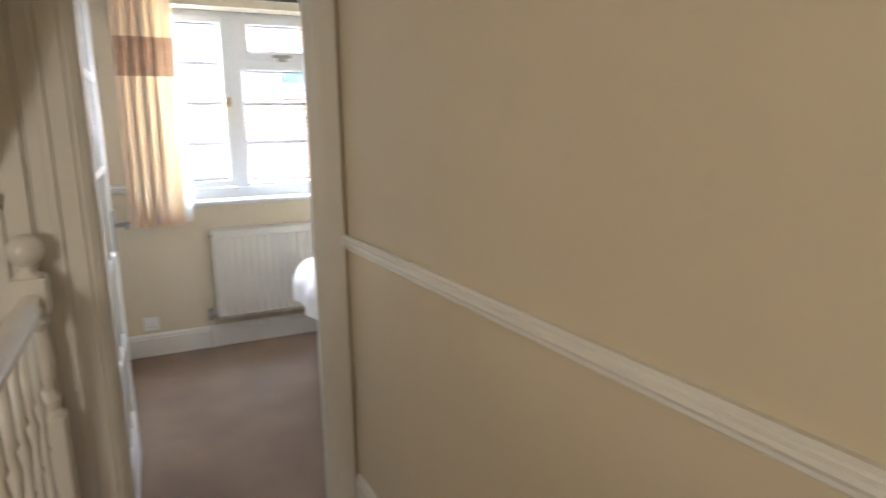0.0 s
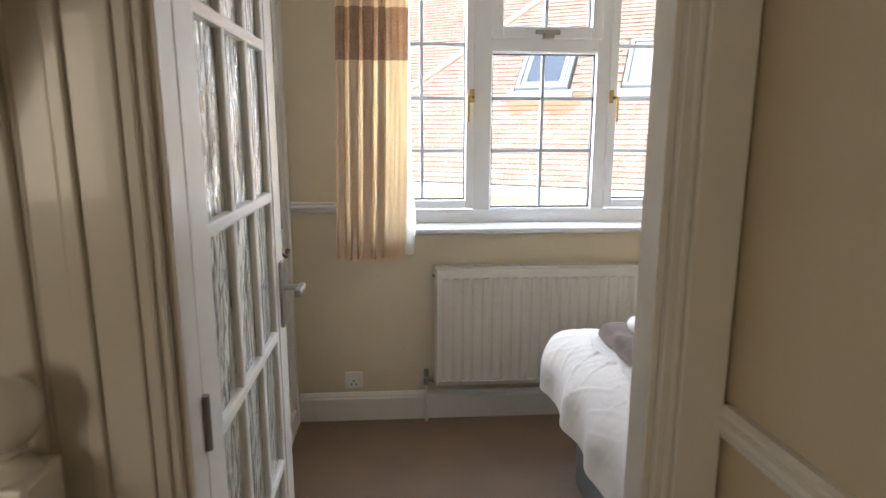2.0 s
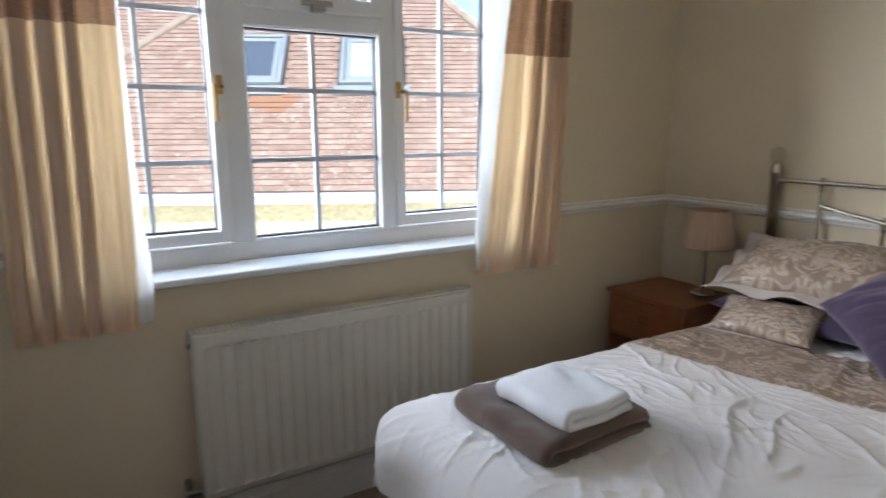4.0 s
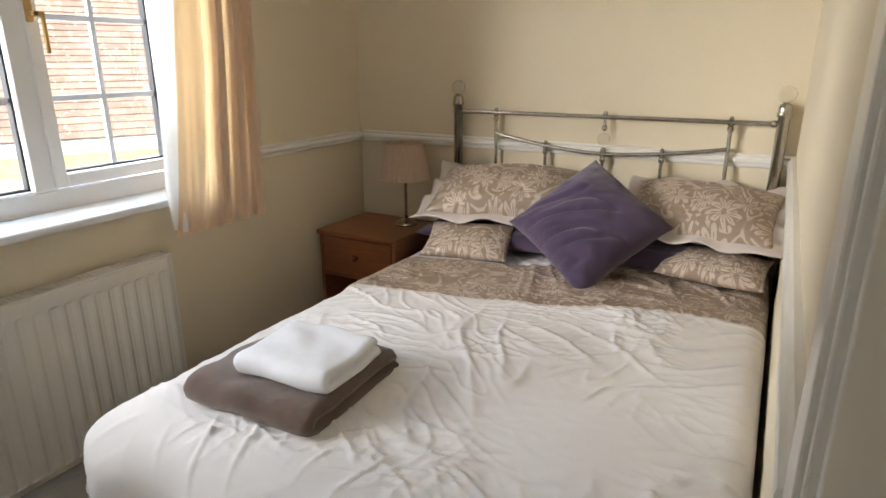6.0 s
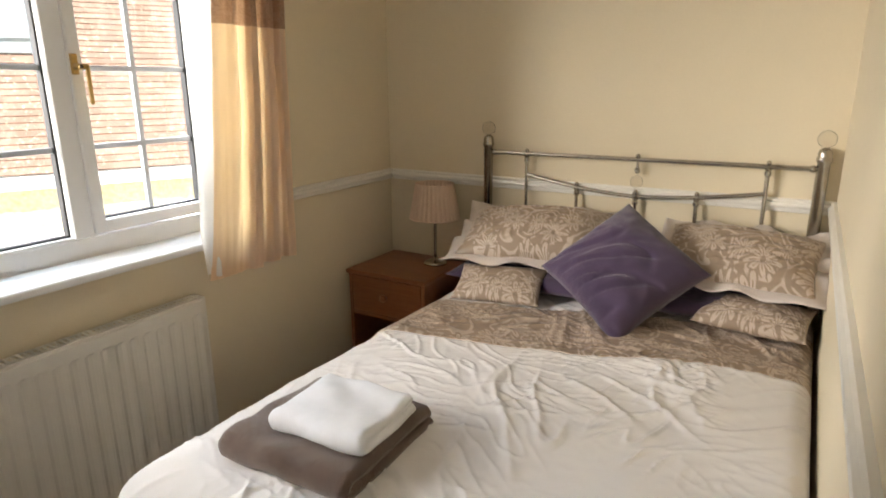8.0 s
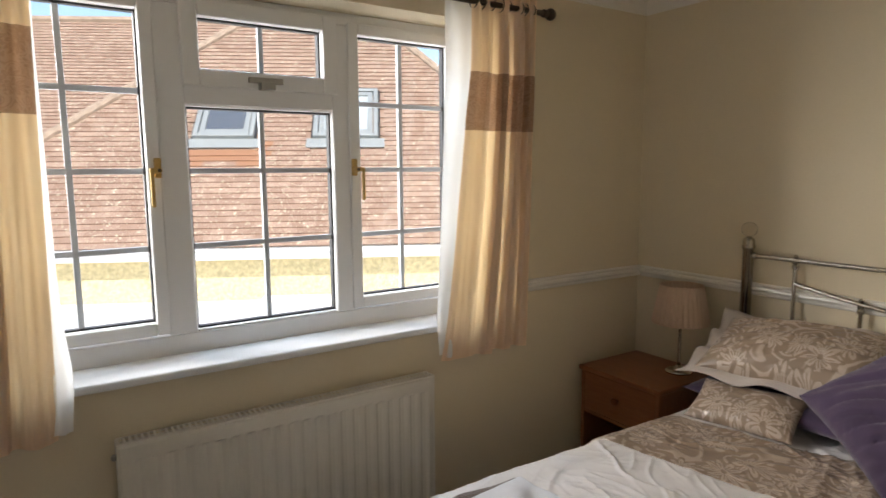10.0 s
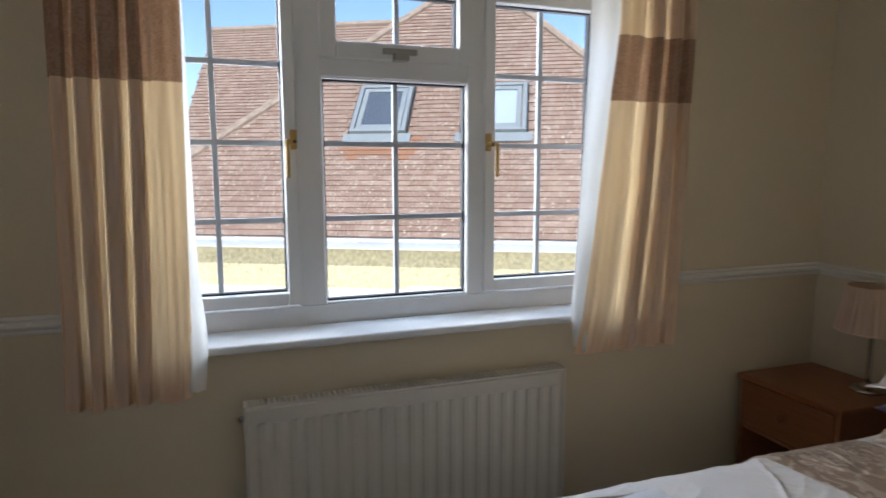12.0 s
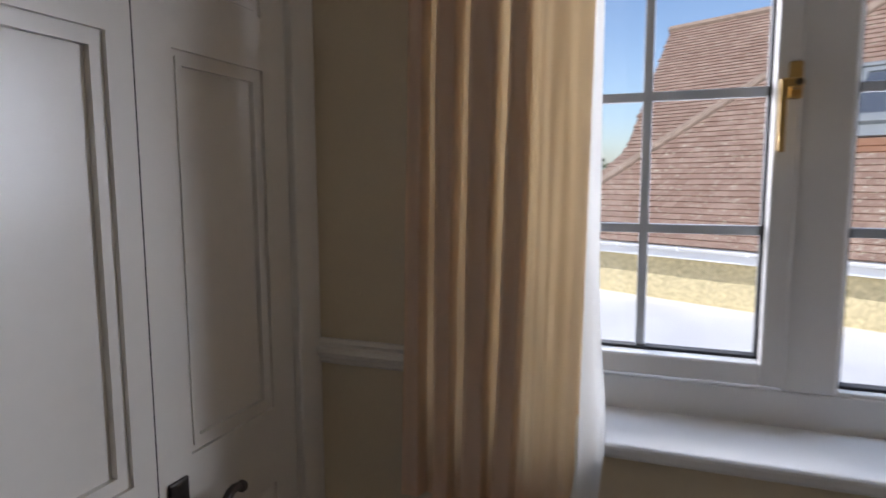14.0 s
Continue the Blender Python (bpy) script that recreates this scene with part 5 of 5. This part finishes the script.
APEX_U, APEX_S, UL, UR = 3.3, 7.1, -2.45, 8.3
bm = bmesh.new()
add_quad_solid(bm, [on_roof(UL, 0), on_roof(UR, 0), on_roof(APEX_U, APEX_S)], 0.06)
roof = under(part("roof", bm, TILE, house, "red clay tiled roof"), hi)
back_pt = on_roof(APEX_U, APEX_S) - GN * 6
bm = bmesh.new()
for corner in (UL, UR):
    c0 = on_roof(corner, 0)
    c1 = c0 - GN * 11
    vs = [bm.verts.new(p) for p in (c0, c1, back_pt, on_roof(APEX_U, APEX_S))]
    bm.faces.new(vs)
under(part("roof_side", bm, TILE, house, "red clay tiled side slope"), hi)
WB = 2.5


def verge(s):
    """The sprocketed side edge of the wing roof: leans in, then kicks out towards the eaves."""
    return -3.10 - 0.17 * max(0.0, s - 2.1) - 0.42 * max(0.0, 2.1 - s)


bm = bmesh.new()
add_quad_solid(bm, [on_roof(verge(0.4), 0.4, 0, WB), on_roof(1.2, 0.4, 0, WB), on_roof(1.2, 6.45, 0, WB)] + [on_roof(verge(q), q, 0, WB) for q in (6.4, 5.0, 3.6, 2.8, 2.1, 1.4)], 0.08)
wing = under(part("wing_roof", bm, TILE, house, "red clay tiled wing roof"), hi)
# wall, fascia and gutter
wall_bm = bmesh.new()
wl = [G0 + GU * u - GN * 0.28 for u in (UL + 0.25, UR - 0.25)]
for a, b in ((wl[0], wl[1]), (wl[0] - GN * 8, wl[0]), (wl[1], wl[1] - GN * 8)):
    vs = [wall_bm.verts.new(p + Vector((0, 0, z))) for p, z in ((a, -3.4), (b, -3.4), (b, -0.02), (a, -0.02))]
    wall_bm.faces.new(vs)
wob = under(part("wall", wall_bm, PEBBLE, house, "yellow pebbledash wall"), hi)
solid(wob, 0.2, -1)
bm = bmesh.new()
ax = Matrix(((GU.x, -GN.x, 0, 0), (GU.y, -GN.y, 0, 0), (0, 0, 1, 0), (0, 0, 0, 1)))
box(bm, UL, UR, 0.02, 0.045, -0.20, -0.03)
box(bm, UL, UR, 0.045, 0.30, -0.20, -0.18)
bm.transform(Matrix.Translation(G0) @ ax)
under(part("fascia", bm, UPVC, house, "white fascia and soffit board"), hi)
bm = bmesh.new()
prof = [(0.055 * math.cos(math.pi + math.pi * i / 8) - 0.04, 0.055 * math.sin(math.pi + math.pi * i / 8) - 0.035) for i in range(9)]
ra = [bm.verts.new((UL, y, z)) for y, z in prof]
rb = [bm.verts.new((UR, y, z)) for y, z in prof]
for i in range(8):
    bm.faces.new((ra[i], ra[i + 1], rb[i + 1], rb[i]))
for u in [UL + 0.9 * i for i in range(1, 11)]:
    box(bm, u - 0.02, u + 0.02, -0.103, 0.02, -0.098, -0.03)
bm.transform(Matrix.Translation(G0) @ ax)
gut = under(part("gutter", bm, UPVC, house, "white half-round gutter"), hi)
bm = bmesh.new()
box(bm, 2.75, UR - 0.4, 0.10, 0.27, -0.836, -0.765, 0.015)
bm.transform(Matrix.Translation(G0) @ ax)
under(part("upstand", bm, FELT, roof_flat, "low pale upstand along the wall"), fi)
# hip tiles
for u_end in (UL, UR):
    k = 34
    for i in range(k):
        a, b = on_roof(u_end + (APEX_U - u_end) * i / k, APEX_S * i / k, 0.01), on_roof(u_end + (APEX_U - u_end) * (i + 1.08) / k, APEX_S * (i + 1.08) / k, 0.035)
        under(part("hip_tile", rod(bmesh.new(), a, b, 0.085, 8, 0.075), HIP, house), hi)
for i in range(14):
    a, b = on_roof(-3.85 + 0.36 * i, 6.42 + 0.003 * i, 0.02, WB), on_roof(-3.85 + 0.36 * (i + 1), 6.42 + 0.003 * (i + 1), 0.02, WB)
    under(part("ridge_tile", rod(bmesh.new(), a, b, 0.09, 8), HIP, house), hi)


# skylights
def skylight(u0, u1, s0, s1, blind):
    v = under(part("skylight", bmesh.new(), LEAD, house, "grey framed roof window" + (" with a pale blind" if blind else "")), hi)
    bm = bmesh.new()
    mt = Matrix((( GU.x, GS.x, GP.x, 0), (GU.y, GS.y, GP.y, 0), (GU.z, GS.z, GP.z, 0), (0, 0, 0, 1)))
    f = 0.075
    for r in ((u0, u0 + f, s0, s1), (u1 - f, u1, s0, s1), (u0 + f, u1 - f, s0, s0 + f), (u0 + f, u1 - f, s1 - f, s1)):
        box(bm, *r, 0.0, 0.11, 0.01)
    box(bm, u0 - 0.10, u1 + 0.10, s0 - 0.20, s0, 0.02, 0.045, 0.005)
    bm.transform(Matrix.Translation(G0) @ mt)
    bm.to_mesh(v.data)
    bm.free()

    def piece(name, bm, mat, label):
        bm.transform(Matrix.Translation(G0) @ mt)
        under(part(name, bm, mat, v, label), Matrix.Identity(4))

    # black strips stand in for the shadow along both sides of the frame
    piece("side_gap_shade", boxes((u0 - 0.035, u0, s0, s1 + 0.02, 0.015, 0.05), (u1, u1 + 0.035, s0, s1 + 0.02, 0.015, 0.05)), GASKET_AND_SHADE, "black strips painted as the shadow of the side gaps")
    g = f + 0.012
    h = g + 0.085
    sash = boxes((u0 + g, u0 + h, s0 + g, s1 - g, 0.03, 0.09), (u1 - h, u1 - g, s0 + g, s1 - g, 0.03, 0.09), (u0 + h, u1 - h, s0 + g, s0 + h, 0.03, 0.09), (u0 + h, u1 - h, s1 - h, s1 - g, 0.03, 0.09), bevel=0.006)
    piece("sash", sash, LEAD, "pale grey sash")
    piece("skylight_pane", boxes((u0 + h, u1 - h, s0 + h, s1 - h, 0.05, 0.06)), BLIND if blind else VGLASS, "pale blind behind glass" if blind else "dark blue reflecting glass")


skylight(1.52, 2.46, 2.12, 3.32, False)
skylight(3.38, 4.42, 2.12, 3.32, True)

# far tree
tree = thing("tree", (-3.9, 40.0, -3.0), "distant leafy tree beyond the roof", "tree")
part("trunk", rod(bmesh.new(), (0, 0, 0), (0.2, 0, 3.4), 0.22, 10, 0.12), BARK, tree)
rng = random.Random(4)
verts, faces = [], []
for i in range(1400):
    while True:
        p = Vector((rng.uniform(-1, 1), rng.uniform(-1, 1), rng.uniform(-1, 1)))
        if p.length < 1 and noise.noise(p * 1.8) > -0.18:
            break
    c = Vector((p.x * 1.7, p.y * 1.7, 4.2 + p.z * 1.7))
    d = Vector((rng.uniform(-1, 1), rng.uniform(-1, 1), rng.uniform(-1, 1))).normalized()
    e = d.orthogonal().normalized()
    k = rng.uniform(0.07, 0.14)
    n0 = len(verts)
    verts += [c - d * k, c + e * k * 0.5, c + d * k, c - e * k * 0.5]
    faces.append((n0, n0 + 1, n0 + 2, n0 + 3))
me = bpy.data.meshes.new("crown")
me.from_pydata(verts, [], faces)
me.materials.append(LEAF)
cr = new("crown", me)
cr.parent = tree
cr["label"] = "sparse green leaves"

# ---- roof tiles, nearest as pieces ----
def tile_rows(umin, umax, smin, smax, inside, back=0.0):
    out, gauge, width = [], 0.112, 0.168
    n = int((smax - smin) / gauge)
    for r in range(n):
        s = smin + r * gauge
        shift = (r % 2) * width / 2
        m = int((umax - umin) / width) + 1
        for c in range(m):
            u = umin + shift + c * width
            if inside(u + width / 2, s + gauge / 2):
                out.append((u, s))
    return out


def in_main(u, s):
    lo = UL + (APEX_U - UL) * s / APEX_S
    hi_ = UR + (APEX_U - UR) * s / APEX_S
    if not lo + 0.02 < u < hi_ - 0.02:
        return False
    for a, b in ((1.46, 2.52), (3.32, 4.48)):
        if a < u < b and 1.92 < s < 3.38:
            return False
    return True


mt = Matrix(((GU.x, GS.x, GP.x, 0), (GU.y, GS.y, GP.y, 0), (GU.z, GS.z, GP.z, 0), (0, 0, 0, 1)))
TW, TL, TT = 0.168, 0.15, 0.020
tv = [(0.0006, 0, 0.008), (TW - 0.0006, 0, 0.008), (TW - 0.0006, 0, 0.008 + TT), (0.0006, 0, 0.008 + TT), (0.0006, TL, 0.0), (TW - 0.0006, TL, 0.0), (TW - 0.0006, TL, 0.004), (0.0006, TL, 0.004)]
tf = [(0, 1, 2, 3), (3, 2, 6, 7), (0, 4, 5, 1), (0, 3, 7, 4), (1, 5, 6, 2)]
places = tile_rows(UL, UR, -0.04, 6.6, in_main)
near = [p for p in places if 1.35 < p[0] < 5.0 and 0.85 < p[1] < 2.35][:290]
near_set = set(near)
tile_me = bpy.data.meshes.new("roof_tile")
tile_me.from_pydata(tv, [], tf)
tile_me.materials.append(TILE)
new_me = tile_me.copy()
new_me.materials[0] = TILE_NEW
rng = random.Random(7)
for u, s in near:
    o = new("roof_tile", new_me if 1.30 < u < 2.60 and 1.55 < s + 0.12 * math.sin(u * 9) < 1.95 else tile_me)
    o.parent = roof
    o.matrix_basis = Matrix.Translation(G0) @ mt @ Matrix.Translation((u, s, rng.uniform(0, 0.004))) @ Matrix.Rotation(rng.uniform(-0.012, 0.012), 4, "Z")


def tile_mass(name, pl, parent, back):
    vs, fs = [], []
    for u, s in pl:
        h, a = rng.uniform(0, 0.004), rng.uniform(-0.012, 0.012)
        n0 = len(vs)
        for x, y, z in tv:
            p = on_roof(u + x - a * y, s + y + a * x, z + h, back)
            vs.append(p)
        fs += [tuple(i + n0 for i in f) for f in tf]
    m = bpy.data.meshes.new(name)
    m.from_pydata(vs, [], fs)
    m.materials.append(TILE)
    o = new(name, m)
    o.parent = parent
    tagged(o, "rows of weathered red clay tiles", "", "", "stuff")
    return o


ob = tile_mass("roof_tiles", [p for p in places if p not in near_set], roof, 0.0)
ob = tile_mass("wing_tiles", tile_rows(-3.9, 1.1, 1.0, 6.4, lambda u, s: u > verge(s) + 0.05), wing, WB)
